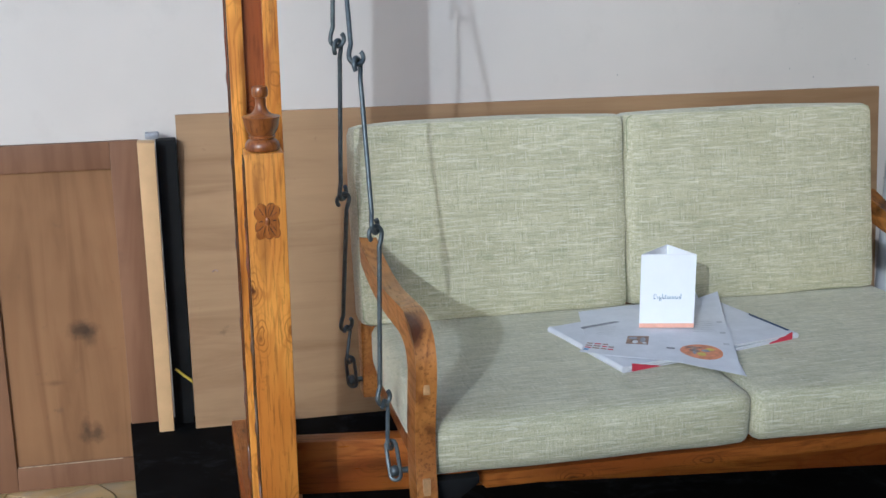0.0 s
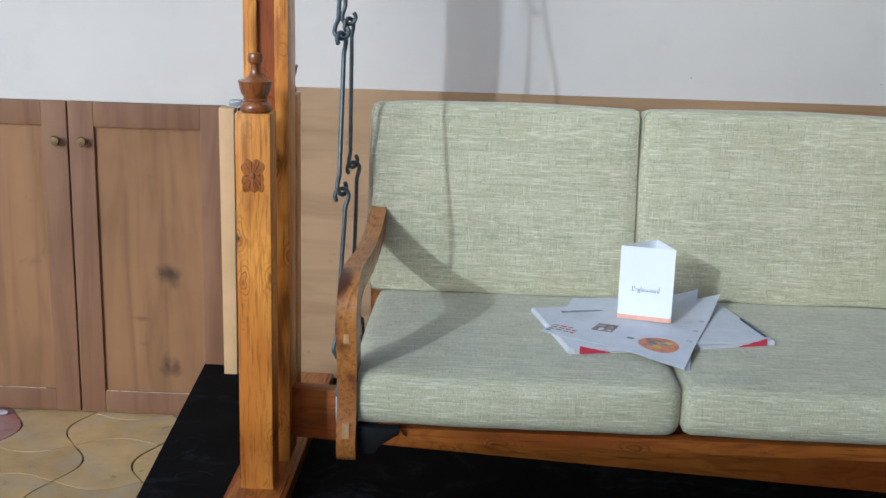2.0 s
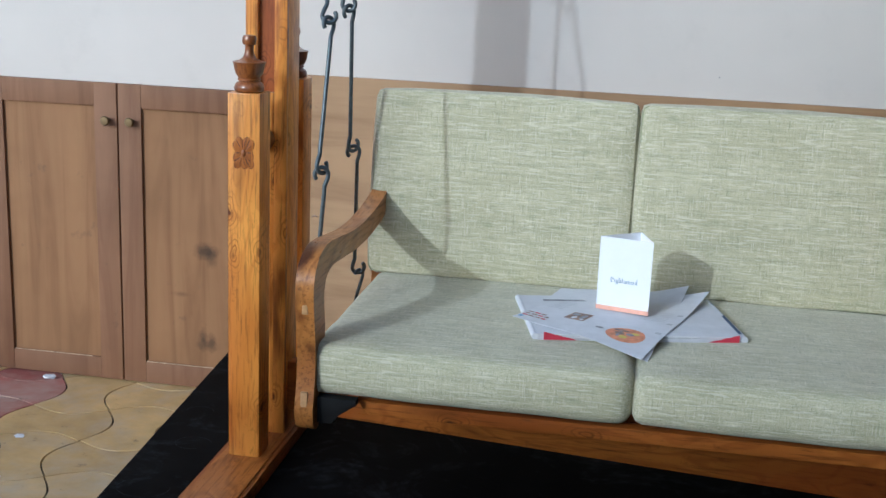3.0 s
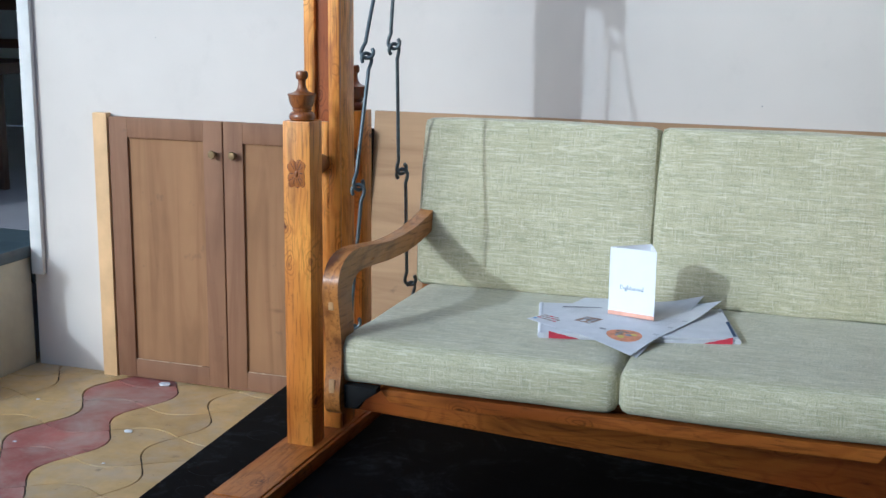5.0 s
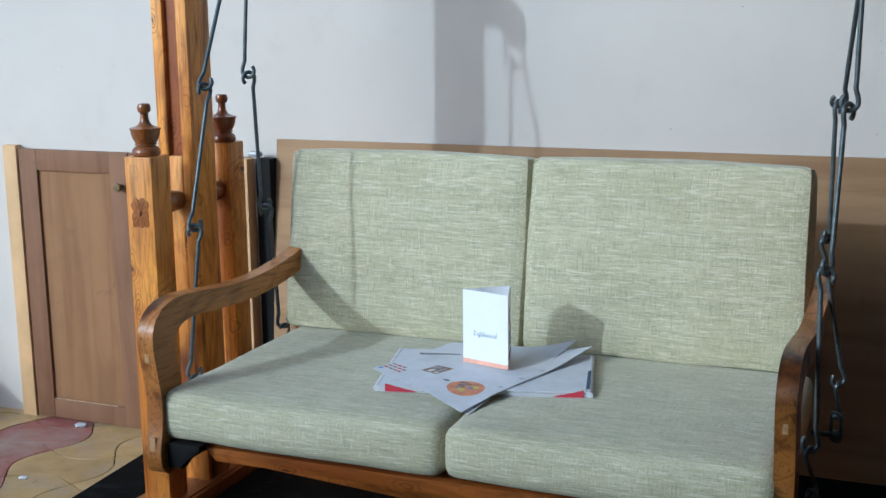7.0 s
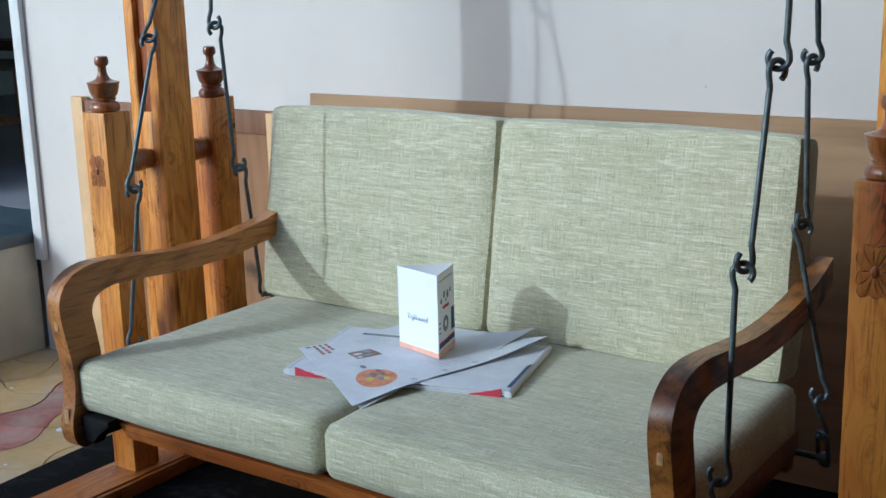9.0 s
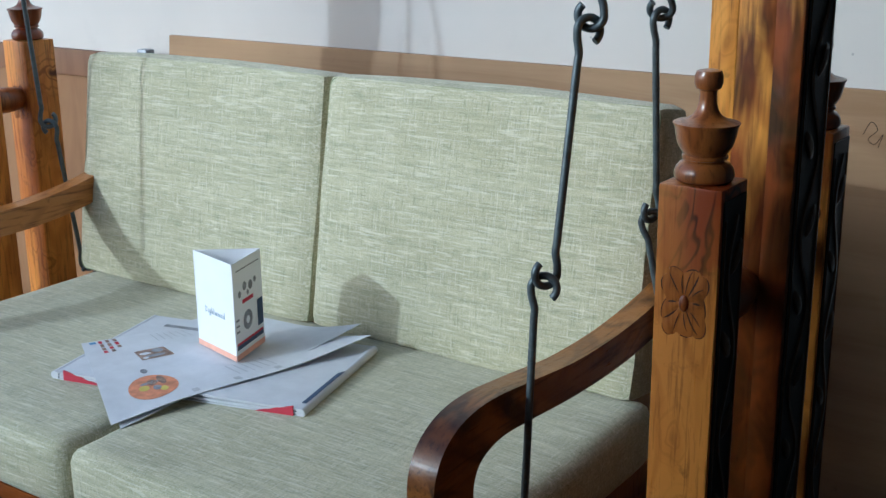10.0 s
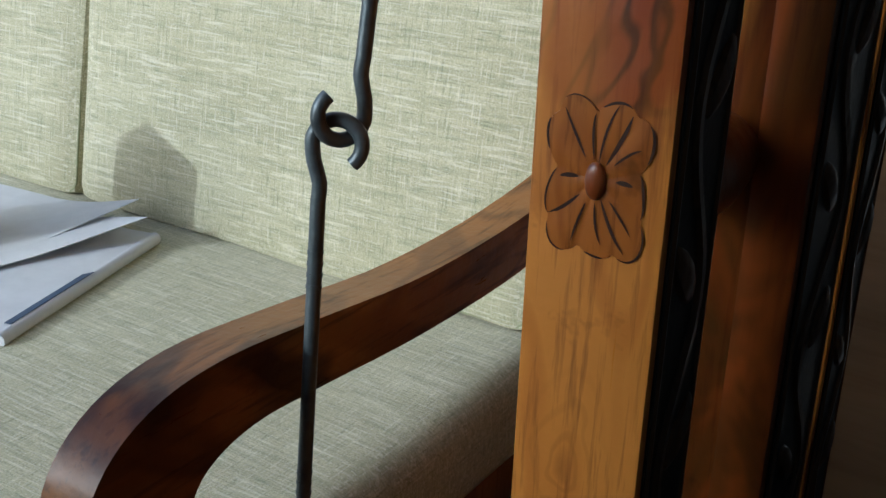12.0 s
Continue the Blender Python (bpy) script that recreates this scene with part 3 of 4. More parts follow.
def flower_cuts(y, cz, sx, sz):
    bm = bmesh.new()
    rnd = random.Random(17)
    for deg, t0, t1, wide in ((-38, 0.30, 0.92, 0.0009), (-12, 0.28, 0.95, 0.0008), (9, 0.25, 0.98, 0.0008), (36, 0.26, 0.95, 0.0013), (52, 0.34, 0.80, 0.0008),
                              (84, 0.45, 0.80, 0.0015), (128, 0.30, 0.78, 0.0008), (152, 0.24, 0.90, 0.0011), (176, 0.28, 0.82, 0.0008), (206, 0.30, 0.86, 0.0008), (232, 0.32, 0.98, 0.0011), (272, 0.42, 0.82, 0.0014)):
        bend = rnd.uniform(-0.16, 0.16)
        ribbon(bm, [flower_point(radians(deg) + bend * (i / 8) ** 2, t0 + (t1 - t0) * i / 8, y, cz, sx, sz, 0.0004) for i in range(9)], wide * 0.72)
    for lobe in range(9):
        a0 = (math.pi * lobe - 0.35) / 4.5
        first, last = rnd.uniform(0.0, 0.3), rnd.uniform(0.75, 1.0)
        ribbon(bm, [flower_point(a0 + math.pi / 4.5 * (first + (last - first) * i / 12), 1.0, y, cz, sx, sz, 0.0004) for i in range(13)], rnd.uniform(0.0003, 0.0007))
    return bm


def boss(cx, y, cz, r=0.0050):
    bm = bmesh.new()
    bmesh.ops.create_uvsphere(bm, u_segments=12, v_segments=8, radius=r, matrix=Matrix.Translation((cx, y, cz)) @ Matrix.Diagonal((1, 0.6, 1.7, 1)))
    return bm


FIN = [(0.0004, 0.0), (0.030, 0.0), (0.0340, 0.003), (0.0352, 0.009), (0.0335, 0.016), (0.0290, 0.0215), (0.0240, 0.0240), (0.0240, 0.0262), (0.0268, 0.0272), (0.0268, 0.0305),
       (0.0245, 0.0318), (0.0270, 0.0350), (0.0315, 0.0420), (0.0345, 0.0520), (0.0365, 0.0640), (0.0385, 0.0672), (0.0385, 0.0690), (0.0335, 0.0702), (0.0235, 0.0730), (0.0165, 0.0775), (0.0125, 0.0840),
       (0.0103, 0.0920), (0.0098, 0.1030), (0.0105, 0.1062), (0.0145, 0.1085), (0.0165, 0.1140), (0.0163, 0.1225), (0.0140, 0.1285), (0.0070, 0.1302), (0.0004, 0.1300)]
SW = 0.073  # short post width
TW = 0.097  # tall post width


def vine(bm, x, yc, half, z0, z1, sign):
    """Carved running vine with leaves on a face that looks along x."""
    n = int((z1 - z0) / 0.012)
    line = [(x, yc + half * 0.55 * math.sin((z0 + (z1 - z0) * i / n) * 2 * math.pi / 0.17), z0 + (z1 - z0) * i / n) for i in range(n + 1)]
    tube(line, 0.0045, 6, bm)
    for edge in (-1, 1):
        tube([(x, yc + edge * half, z0), (x, yc + edge * half, z1)], 0.0032, 6, bm)
    z = z0 + 0.04
    k = 0
    while z < z1 - 0.03:
        d = 1 if k % 2 else -1
        m = Matrix.Translation((x, yc - d * half * 0.35, z)) @ Matrix.Rotation(radians(d * 38), 4, 'X') @ Matrix.Diagonal((0.30, 0.45, 1.0, 1))
        bmesh.ops.create_uvsphere(bm, u_segments=8, v_segments=6, radius=0.021, matrix=m)
        z += 0.085
        k += 1
    return bm


def swing_end(name_label, x, yf, depth, inner, group, wood, ztop=1.044, zflower=0.915, sw=0.073, fin=0.93, fluted=True):
    """One upright end: sill, tall post, two short posts with finials and dowels. yf: front of the front post; inner: +1 if the seat is towards +x."""
    top = thing("swing_upright", name_label, "swing frame", (x, yf, DECK), group)
    h = ztop - DECK
    mid = depth / 2 + sw / 2
    part("sill", box(-0.068, 0.068, mid - 0.565, mid + 0.565, 0, 0.035, 0.004), TEAK_Y, top, "varnished teak sill")
    part("sill_moulding", box(-0.058, 0.058, mid - 0.545, mid + 0.545, 0.035, 0.0395, 0.0015), TEAK_Y, top)
    for k, y in enumerate((0.0, depth)):
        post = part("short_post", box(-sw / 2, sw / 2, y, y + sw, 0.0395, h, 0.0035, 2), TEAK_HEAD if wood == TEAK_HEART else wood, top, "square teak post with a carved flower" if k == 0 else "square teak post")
        part("finial", lathe([(p * fin, q * fin) for p, q in FIN], 32, at=(0, y + sw / 2, h)), TEAK_DARK, post, "dark turned finial")
        part("carving", petals(y, zflower - DECK, 0.0285, 0.0385), TEAK_CARVE, post, "carved flower", angle=40)
        part("carved_groove", flower_cuts(y, zflower - DECK, 0.0285, 0.0385), TEAK_DEEP, post, "dark cut lines of the flower")
        part("boss", boss(0, y - 0.0015, zflower - DECK), TEAK_DARK, post)
        part("carved_ground", box(*sorted((-inner * (sw / 2 - 0.001), -inner * (sw / 2 + 0.0012))), y + 0.005, y + sw - 0.005, 0.06, h - 0.012), SHADED_CARVED_GROUND, post, "dark carved side with shade painted in")
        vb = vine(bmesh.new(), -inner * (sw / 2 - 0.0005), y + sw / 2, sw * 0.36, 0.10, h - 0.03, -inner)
        part("vine_carving", vb, SHADED_CARVED_VINE, post)
    # tall post: two cheeks, a back and a sunk flute between them on the front
    y0 = mid - TW / 2
    y1 = mid + TW / 2
    zt = 1.98 - DECK
    zf = 1.03 - DECK if fluted else zt - 0.004
    tall = wood if fluted else TEAK_SHADED_FOOT
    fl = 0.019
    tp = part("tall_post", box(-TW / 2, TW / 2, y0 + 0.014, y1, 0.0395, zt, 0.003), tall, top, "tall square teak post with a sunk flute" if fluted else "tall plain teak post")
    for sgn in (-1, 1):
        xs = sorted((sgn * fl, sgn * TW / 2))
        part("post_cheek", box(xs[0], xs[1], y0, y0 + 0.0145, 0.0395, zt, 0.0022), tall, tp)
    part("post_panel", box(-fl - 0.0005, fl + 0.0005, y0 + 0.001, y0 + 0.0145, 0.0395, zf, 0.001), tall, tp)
    if fluted:
        part("flute", box(-fl - 0.0005, fl + 0.0005, y0 + 0.0125, y0 + 0.0150, zf, zt - 0.002), TEAK_RED, tp, "red-brown sunk flute")
    part("carved_ground", box(*sorted((-inner * (TW / 2 - 0.001), -inner * (TW / 2 + 0.0012))), mid - TW * 0.42, mid + TW * 0.42, 0.06, zt - 0.02), SHADED_CARVED_GROUND, tp, "dark carved side with shade painted in")
    part("vine_carving", vine(bmesh.new(), -inner * (TW / 2 - 0.0005), mid, TW * 0.36, 0.10, zt - 0.05, -inner), SHADED_CARVED_VINE, tp)
    # dowels that tie the three posts
    zd = 0.925 - DECK
    for a, b in ((sw - 0.003, y0 + 0.003), (y1 - 0.003, depth + 0.003)):
        n = 7
        line = [(0.0, a + (b - a) * i / n, zd) for i in range(n + 1)]
        rad = [0.021 + 0.006 * math.sin(math.pi * i / n) for i in range(n + 1)]
        part("dowel", tube(line, rad, 18), TEAK_DARK, top, "dark turned dowel")
    # bracket arm towards the seat that carries the chains
    low = [(TW / 2 - 0.002, 1.635), (0.138, 1.635), (0.138, 1.603), (0.148, 1.580), (0.168, 1.573), (0.186, 1.585), (0.190, 1.635), (0.182, 1.675), (0.155, 1.700), (0.115, 1.710), (TW / 2 - 0.002, 1.712)]
    arm = slab([(inner * px, pz - DECK) for px, pz in low], 1, mid - 0.022, mid + 0.022, 0.004)
    part("bracket", arm, TEAK_X, top, "short teak bracket for the chains")
    ring = [(inner * 0.165, mid + 0.044 * math.cos(a), 1.556 - DECK + 0.030 * math.sin(a)) for a in (2 * math.pi * i / 24 for i in range(24))]
    part("eye_ring", tube(ring, 0.005, 8, closed=True), IRON, top, "black iron eye ring")
    return top


LX, LY, LD = -0.268, 0.293, 0.325
RX, RY, RD = 1.465, 0.086, 0.325
swing_end("tall carved teak swing upright standing on the plinth", LX, LY, LD, 1, "swing frame ends", TEAK_Z)
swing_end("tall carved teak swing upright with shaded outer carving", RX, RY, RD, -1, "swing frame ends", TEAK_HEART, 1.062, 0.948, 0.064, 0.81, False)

# low stretcher between the two tall posts
a = Vector((LX + TW / 2, LY + LD / 2 + SW / 2, 0))
b = Vector((RX - TW / 2, RY + RD / 2 + SW / 2, 0))
ln = (b - a).length
st = solid("cross_beam", box(0, ln, -0.022, 0.022, 0.262, 0.384, 0.004), TEAK_X, "broad reddish teak beam between the swing uprights", "beam")
st.matrix_basis = Matrix.Translation(a) @ Matrix.Rotation(math.atan2(b.y - a.y, b.x - a.x), 4, 'Z')

# ---- swing seat ----
seat = thing("swing_bench", "two-seat teak swing bench with curved arms", "swing bench", (0.6, 0.3, 0.43))
OFF = Matrix.Translation((-0.6, -0.3, -0.43))


def seat_part(name, bm, material, label="", parent=None):
    if parent is None:
        return part(name, bm, material, seat, label, OFF)
    return part(name, bm, material, parent, label)


SX0, SX1 = -0.035, 1.215
part_front = seat_part("front_rail", slab([(0.085, 0.456), (1.115, 0.456), (1.135, 0.484), (0.060, 0.484)], 1, 0.022, 0.058, 0.003), TEAK_X, "varnished teak front rail")
seat_part("back_rail", box(SX0 + 0.02, SX1 - 0.02, 0.60, 0.635, 0.42, 0.485, 0.003), TEAK_X)
for xx in (SX0 + 0.015, SX1 - 0.050):
    seat_part("side_rail", box(xx, xx + 0.035, 0.021, 0.64, 0.445, 0.494, 0.003), TEAK_DARK)
for i in range(6):
    seat_part("seat_slat", box(SX0 + 0.052, SX1 - 0.052, 0.075 + i * 0.088, 0.135 + i * 0.088, 0.476, 0.494, 0.002), TEAK_X)

ARM_OUT = [(0.655, 0.815), (0.565, 0.788), (0.43, 0.770), (0.29, 0.768), (0.17, 0.780), (0.085, 0.788), (0.03, 0.783), (-0.008, 0.764), (-0.027, 0.735), (-0.030, 0.700), (-0.022, 0.650), (-0.012, 0.590), (-0.014, 0.53), (-0.026, 0.475), (-0.020, 0.440), (0.0, 0.424), (0.022, 0.428)]
ARM_IN = [(0.655, 0.762), (0.565, 0.738), (0.43, 0.722), (0.29, 0.722), (0.17, 0.731), (0.105, 0.734), (0.062, 0.722), (0.046, 0.695), (0.050, 0.660), (0.058, 0.60), (0.060, 0.53), (0.054, 0.475), (0.045, 0.445), (0.036, 0.434)]


def arm_piece(x0, x1):
    out = smooth_line([(p[0], p[1], 0) for p in ARM_OUT], 5)
    inn = smooth_line([(p[0], p[1], 0) for p in ARM_IN], 5)
    # strip of quads between the two lines keeps the curved board clean
    bm = bmesh.new()
    n = 70

    def pick(line, t):
        i = t * (len(line) - 1)
        k = min(int(i), len(line) - 2)
        return line[k].lerp(line[k + 1], i - k)
    rows = []
    for i in range(n + 1):
        o, w = pick(out, i / n), pick(inn, i / n)
        rows.append([bm.verts.new((x, p.x, p.y)) for p in (o, w) for x in (x0, x1)])
    caps = []
    for a, b in zip(rows, rows[1:]):
        for i, j in ((0, 1), (1, 3), (3, 2), (2, 0)):
            bm.faces.new((a[i], a[j], b[j], b[i]))
    bm.faces.new([rows[0][i] for i in (0, 1, 3, 2)])
    bm.faces.new([rows[-1][i] for i in (0, 2, 3, 1)])
    bm.edges.ensure_lookup_table()
    keep = [e for e in bm.edges if e.calc_face_angle(0) > 0.9]
    bmesh.ops.bevel(bm, geom=keep, offset=0.0045, segments=2, affect='EDGES', profile=0.6)
    return bm


for x0, x1 in ((-0.052, -0.015), (1.203, 1.238)):
    back = 0.018 if x0 > 0 else 0.0
    arm = part("arm", arm_piece(x0, x1), TEAK_ARM_SHADED if x0 > 0 else TEAK_ARM, seat, "curved dark-honey teak arm", Matrix.Translation((0, back, 0)) @ OFF)
    part("tenon", box(x0 + 0.013, x1 - 0.012, -0.0285, -0.012, 0.668, 0.716, 0.002), TEAK_END, arm, "pale end-grain tenon")
    part("tenon", box(x0 + 0.011, x1 - 0.012, -0.0255, -0.010, 0.475, 0.508, 0.002), TEAK_END, arm, "pale end-grain tenon")
    if x0 > 0:
        x0, x1 = x0 - 0.105, x1 - 0.105
    rp = slab([(0.60, 0.42), (0.645, 0.42), (0.655, 0.62), (0.735, 1.0), (0.700, 1.0), (0.610, 0.62)], 0, x0, x1, 0.004)
    seat_part("rear_post", rp, TEAK_ARM)
for z, y in ((0.66, 0.672), (0.95, 0.730)):
    seat_part("back_rail", box(SX0, SX1 - 0.10, y, y + 0.022, z, z + 0.05, 0.003), TEAK_X)
for i in range(7):
    x = 0.08 + i * 0.17
    seat_part("back_slat", slab([(0.672, 0.66), (0.690, 0.66), (0.748, 0.97), (0.730, 0.97)], 0, x, x + 0.04, 0.002), TEAK_Z)
seat_part("corner_bracket", slab([(-0.012, 0.494), (-0.012, 0.440), (0.020, 0.440), (0.030, 0.462), (0.050, 0.472), (0.066, 0.482), (0.066, 0.494)], 1, -0.006, 0.020, 0.003), BLACK_BOARD, "black painted corner bracket")

# cushions


def seat_cushion(x0, w, seed, label):
    ob = thing("seat_cushion", label, "cushion", (x0, 0.0, 0.494), "bench cushions")
    part("cover", cushion(w, 0.60, 0.106, 0.024, seed), FABRIC, ob)
    for z in (0.0100, 0.0960):
        part("piping", tube(rim(w, 0.60, 0.030, z, 0.0085), 0.0014, 6, closed=True), PIPING, ob)
    return ob


def back_cushion(x0, w, seed, label):
    ob = thing("back_cushion", label, "cushion", (x0, 0.560, 0.600), "bench cushions")
    ob.matrix_basis = pose(x0, 0.558, 0.600, -9.5)
    part("cover", cushion(w, 0.105, 0.442, 0.017, seed, 0.007), FABRIC, ob)
    for y in (0.0070, 0.0980):
        line = [(p[0], y, p[1]) for p in rim(w, 0.442, 0.022, 0, 0.0055)]
        part("piping", tube(line, 0.0016, 6, closed=True), PIPING, ob)
    return ob


seat_cushion(-0.032, 0.630, 1, "sage-green slubbed linen seat cushion on the teak bench")
seat_cushion(0.600, 0.612, 2, "sage-green slubbed linen seat cushion, creased at its front corner")
back_cushion(-0.056, 0.620, 3, "sage-green slubbed linen back cushion leaning on the bench")
back_cushion(0.567, 0.622, 4, "sage-green slubbed linen back cushion, slightly sagging")

# ---- chains ----


def hook_rod(a, b, turn, r=0.0046):
    """A straight rod from a down to b with an open hook bent at either end."""
    a, b = Vector(a), Vector(b)
    d = (b - a).normalized()
    a, b = a + d * 0.0085, b - d * 0.0085
    side = Vector((math.cos(turn), math.sin(turn), 0))
    side = (side - d * side.dot(d)).normalized()
    hr = 0.0145
    pts = []
    for s, end, way in ((1, a, -d), (-1, b, d)):
        # the rod's axis stands off so that the ring centre sits at the joint
        arc = [end + side * hr * -math.cos(t) * s + way * hr * math.sin(t) for t in (radians(v) for v in range(0, 226, 15))]
        neck = [end - way * 0.034 - side * hr * 0.50 * s, end - way * 0.024 - side * hr * 0.52 * s, end - way * 0.011 - side * hr * 0.86 * s]
        pts.append(neck + arc)
    line = smooth_line(pts[0][::-1], 2) + smooth_line(pts[1], 2)
    bm = tube(line, r, 10)
    p, q = a + d * 0.034 - side * hr * 0.5, b - d * 0.034 + side * hr * 0.5
    d = (q - p).normalized()
    for base in (p + d * 0.032, q - d * 0.054):
        for k in range(4):
            c = base + d * 0.007 * k
            tube([c - d * 0.0012, c + d * 0.0012], r + 0.0004, 10, bm)
    return bm


def long_link(c, down, side, length=0.062, wide=0.011, r=0.0040):
    down, side = Vector(down).normalized(), Vector(side)
    side = (side - down * side.dot(down)).normalized()
    pts = []
    for k in range(28):
        t = 2 * math.pi * k / 28
        x = math.cos(t)
        y = math.sin(t)
        pts.append(Vector(c) + side * wide * x + down * ((length / 2 - wide) * (1 if y > 0 else -1) * min(1, abs(y) * 3) + wide * y))
    return tube(pts, r, 8, closed=True)


def s_link(top, bot, side, r=0.0040):
    top, bot = Vector(top), Vector(bot)
    d = bot - top
    side = Vector(side)
    line = smooth_line([top + side * 0.012 + d * 0.10, top - d * 0.02, top - side * 0.013 + d * 0.12, top + d * 0.5, bot + side * 0.013 - d * 0.12, bot + d * 0.02, bot - side * 0.012 - d * 0.10], 6)
    return tube(line, r, 8)


def chain(points, turn, label):
    """points: bracket ring, upper joint, middle joint, lower joint, seat ring."""
    top, j1, j2, j3, end = (Vector(p) for p in points)
    ob = thing("swing_chain", label, "chain", top, "swing chains")
    off = Matrix.Translation(-top)
    for k, (a, b) in enumerate(((top, j1), (j1, j2), (j2, j3))):
        rod = hook_rod(a, b, turn + (0.0, 0.75, 0.2)[k])
        part("rod", rod, IRON, ob, at=off)
    side = Vector((math.cos(turn + 0.7), math.sin(turn + 0.7), 0))
    m = j3.lerp(end, 0.66)
    part("s_link", s_link(j3, m, side), IRON, ob, at=off)
    part("link", long_link(m.lerp(end, 0.55), end - m, (side.y, -side.x, 0), (end - m).length + 0.03), IRON, ob, at=off)
    bm = bmesh.new()
    bmesh.ops.create_uvsphere(bm, u_segments=12, v_segments=8, radius=0.011, matrix=Matrix.Translation(end))
    inward = 1 if end.x < 0.6 else -1
    tube([end, end + Vector((inward * 0.05, 0, 0))], 0.006, 10, bm)
    part("anchor_bolt", bm, IRON, ob, at=off)
    return ob


LT = (LX + 0.165, LY + LD / 2 + SW / 2, 1.530)
RT = (RX - 0.165, RY + RD / 2 + SW / 2, 1.530)
chain([(LT[0], LT[1] - 0.030, LT[2]), (-0.088, 0.311, 1.206), (-0.075, 0.226, 0.903), (-0.072, 0.190, 0.574), (-0.062, 0.142, 0.452)], math.pi + 0.3, "black iron hooked-rod chain at the bench front")
chain([(LT[0], LT[1] + 0.030, LT[2]), (-0.097, 0.510, 1.222), (-0.090, 0.552, 0.898), (-0.084, 0.607, 0.588), (-0.075, 0.610, 0.462)], math.pi + 0.2, "black iron hooked-rod chain at the bench back")
chain([(RT[0], RT[1] - 0.030, RT[2]), (1.278, 0.235, 1.190), (1.259, 0.178, 0.909), (1.250, 0.130, 0.600), (1.262, 0.110, 0.470)], 0.30, "black iron hooked-rod chain at the bench front")
chain([(RT[0], RT[1] + 0.030, RT[2]), (1.240, 0.500, 1.176), (1.230, 0.515, 0.905), (1.266, 0.540, 0.600), (1.262, 0.590, 0.470)], 0.5, "black iron hooked-rod chain at the bench back")

# ---- boards and cupboard against the wall ----
cup = thing("wall_cupboard", "brown veneered two-door cupboard with pale jamb", "cupboard", (-0.975, WY, 0.0))
part("jamb", box(-0.501, -0.445, -0.034, -0.004, 0.0, 0.945, 0.002), PALE_WOOD, cup, "raw pale wood jamb")


def cup_door(x0, x1, knob_x, veneer):
    d = part("door", bmesh.new(), DOOR_FRAME, cup)
    s = 0.072
    f = bmesh.new()
    box(x0, x0 + s, -0.028, -0.006, 0.004, 0.934, 0.002, bm=f)
    box(x1 - s, x1, -0.028, -0.006, 0.004, 0.934, 0.002, bm=f)
    part("stile", f, DOOR_FRAME, d)
    part("rail", box(x0 + s, x1 - s, -0.0275, -0.006, 0.864, 0.9335, 0.002), DOOR_FRAME, d)
    part("rail", box(x0 + s, x1 - s, -0.0275, -0.006, 0.0045, 0.072, 0.002), DOOR_FRAME, d)
    part("panel", box(x0 + s - 0.004, x1 - s + 0.004, -0.018, -0.008, 0.068, 0.868), veneer, d, "plain veneered panel")
    part("worn_edge", box(x0 + s + 0.004, x1 - s - 0.030, -0.0278, -0.0262, 0.0722, 0.0745), WORN, d, "pale chipped edge")
    kn = lathe([(0.0004, 0), (0.008, 0.0), (0.006, 0.010), (0.0125, 0.016), (0.0145, 0.021), (0.012, 0.026), (0.0004, 0.0275)], 20)
    bmesh.ops.rotate(kn, verts=kn.verts, cent=(0, 0, 0), matrix=Matrix.Rotation(radians(90), 3, 'X'))
    bmesh.ops.translate(kn, verts=kn.verts, vec=(knob_x, -0.028, 0.824))
    part("knob", kn, BRASS, d, "small aged brass knob")
    return d


cup_door(-0.440, 0.000, -0.028, DOOR_PANEL)
cup_door(0.005, 0.452, 0.048, STAINED_PANEL)


batten = solid("pale_batten", slab([(-0.522, DECK), (-0.484, DECK), (-0.482, 0.938), (-0.524, 0.940)], 1, 1.105, 1.150, 0.002), PALE_WOOD, "raw pale wood batten leaning beside the cupboard", "batten")
solid("black_board", box(-0.480, -0.430, 1.150, 1.196, DECK, 0.936, 0.003), BLACK_BOARD, "narrow black board standing behind the plywood", "board")
solid("steel_latch", box(-0.505, -0.470, 1.150, 1.180, 0.940, 0.956, 0.005), STEEL, "small dull steel latch on the batten", "latch")
solid("yellow_strap", tube([(-0.470, 1.140, 0.330), (-0.445, 1.142, 0.305), (-0.405, 1.144, 0.268)], 0.004, 8), YELLOW_STRAP, "thin yellow strap between the boards", "strap")

ply_bm = slab([(1.108, DECK), (1.120, DECK), (1.206, 0.992), (1.194, 0.992)], 0, -0.428, 1.560, 0.001)
ply = thing("plywood_sheet", "large plywood sheet with pencil marks leaning on the wall", "plywood")
part("board", ply_bm, PLY, ply)


def on_ply(x, z):
    return (x, 1.108 + (z - DECK) * (1.194 - 1.108) / (0.992 - DECK) - 0.0004, z)


scrawl = smooth_line([on_ply(*p) for p in ((1.318, 0.915), (1.330, 0.938), (1.342, 0.925), (1.328, 0.908), (1.340, 0.900), (1.352, 0.918), (1.346, 0.895))], 5)
part("pencil_mark", tube(scrawl, 0.0006, 5), DARK_MARK, ply, "dark pencil scrawl")
part("slot", tube([on_ply(1.458, 0.445), on_ply(1.474, 0.440), on_ply(1.490, 0.441)], [0.0035, 0.0025, 0.0035], 6), DARK_MARK, ply, "dark worn nick")
part("knot", tube([on_ply(-0.36, 0.585), on_ply(-0.352, 0.590), on_ply(-0.345, 0.586)], 0.0028, 6), BROWN_INK, ply, "small dark knot")
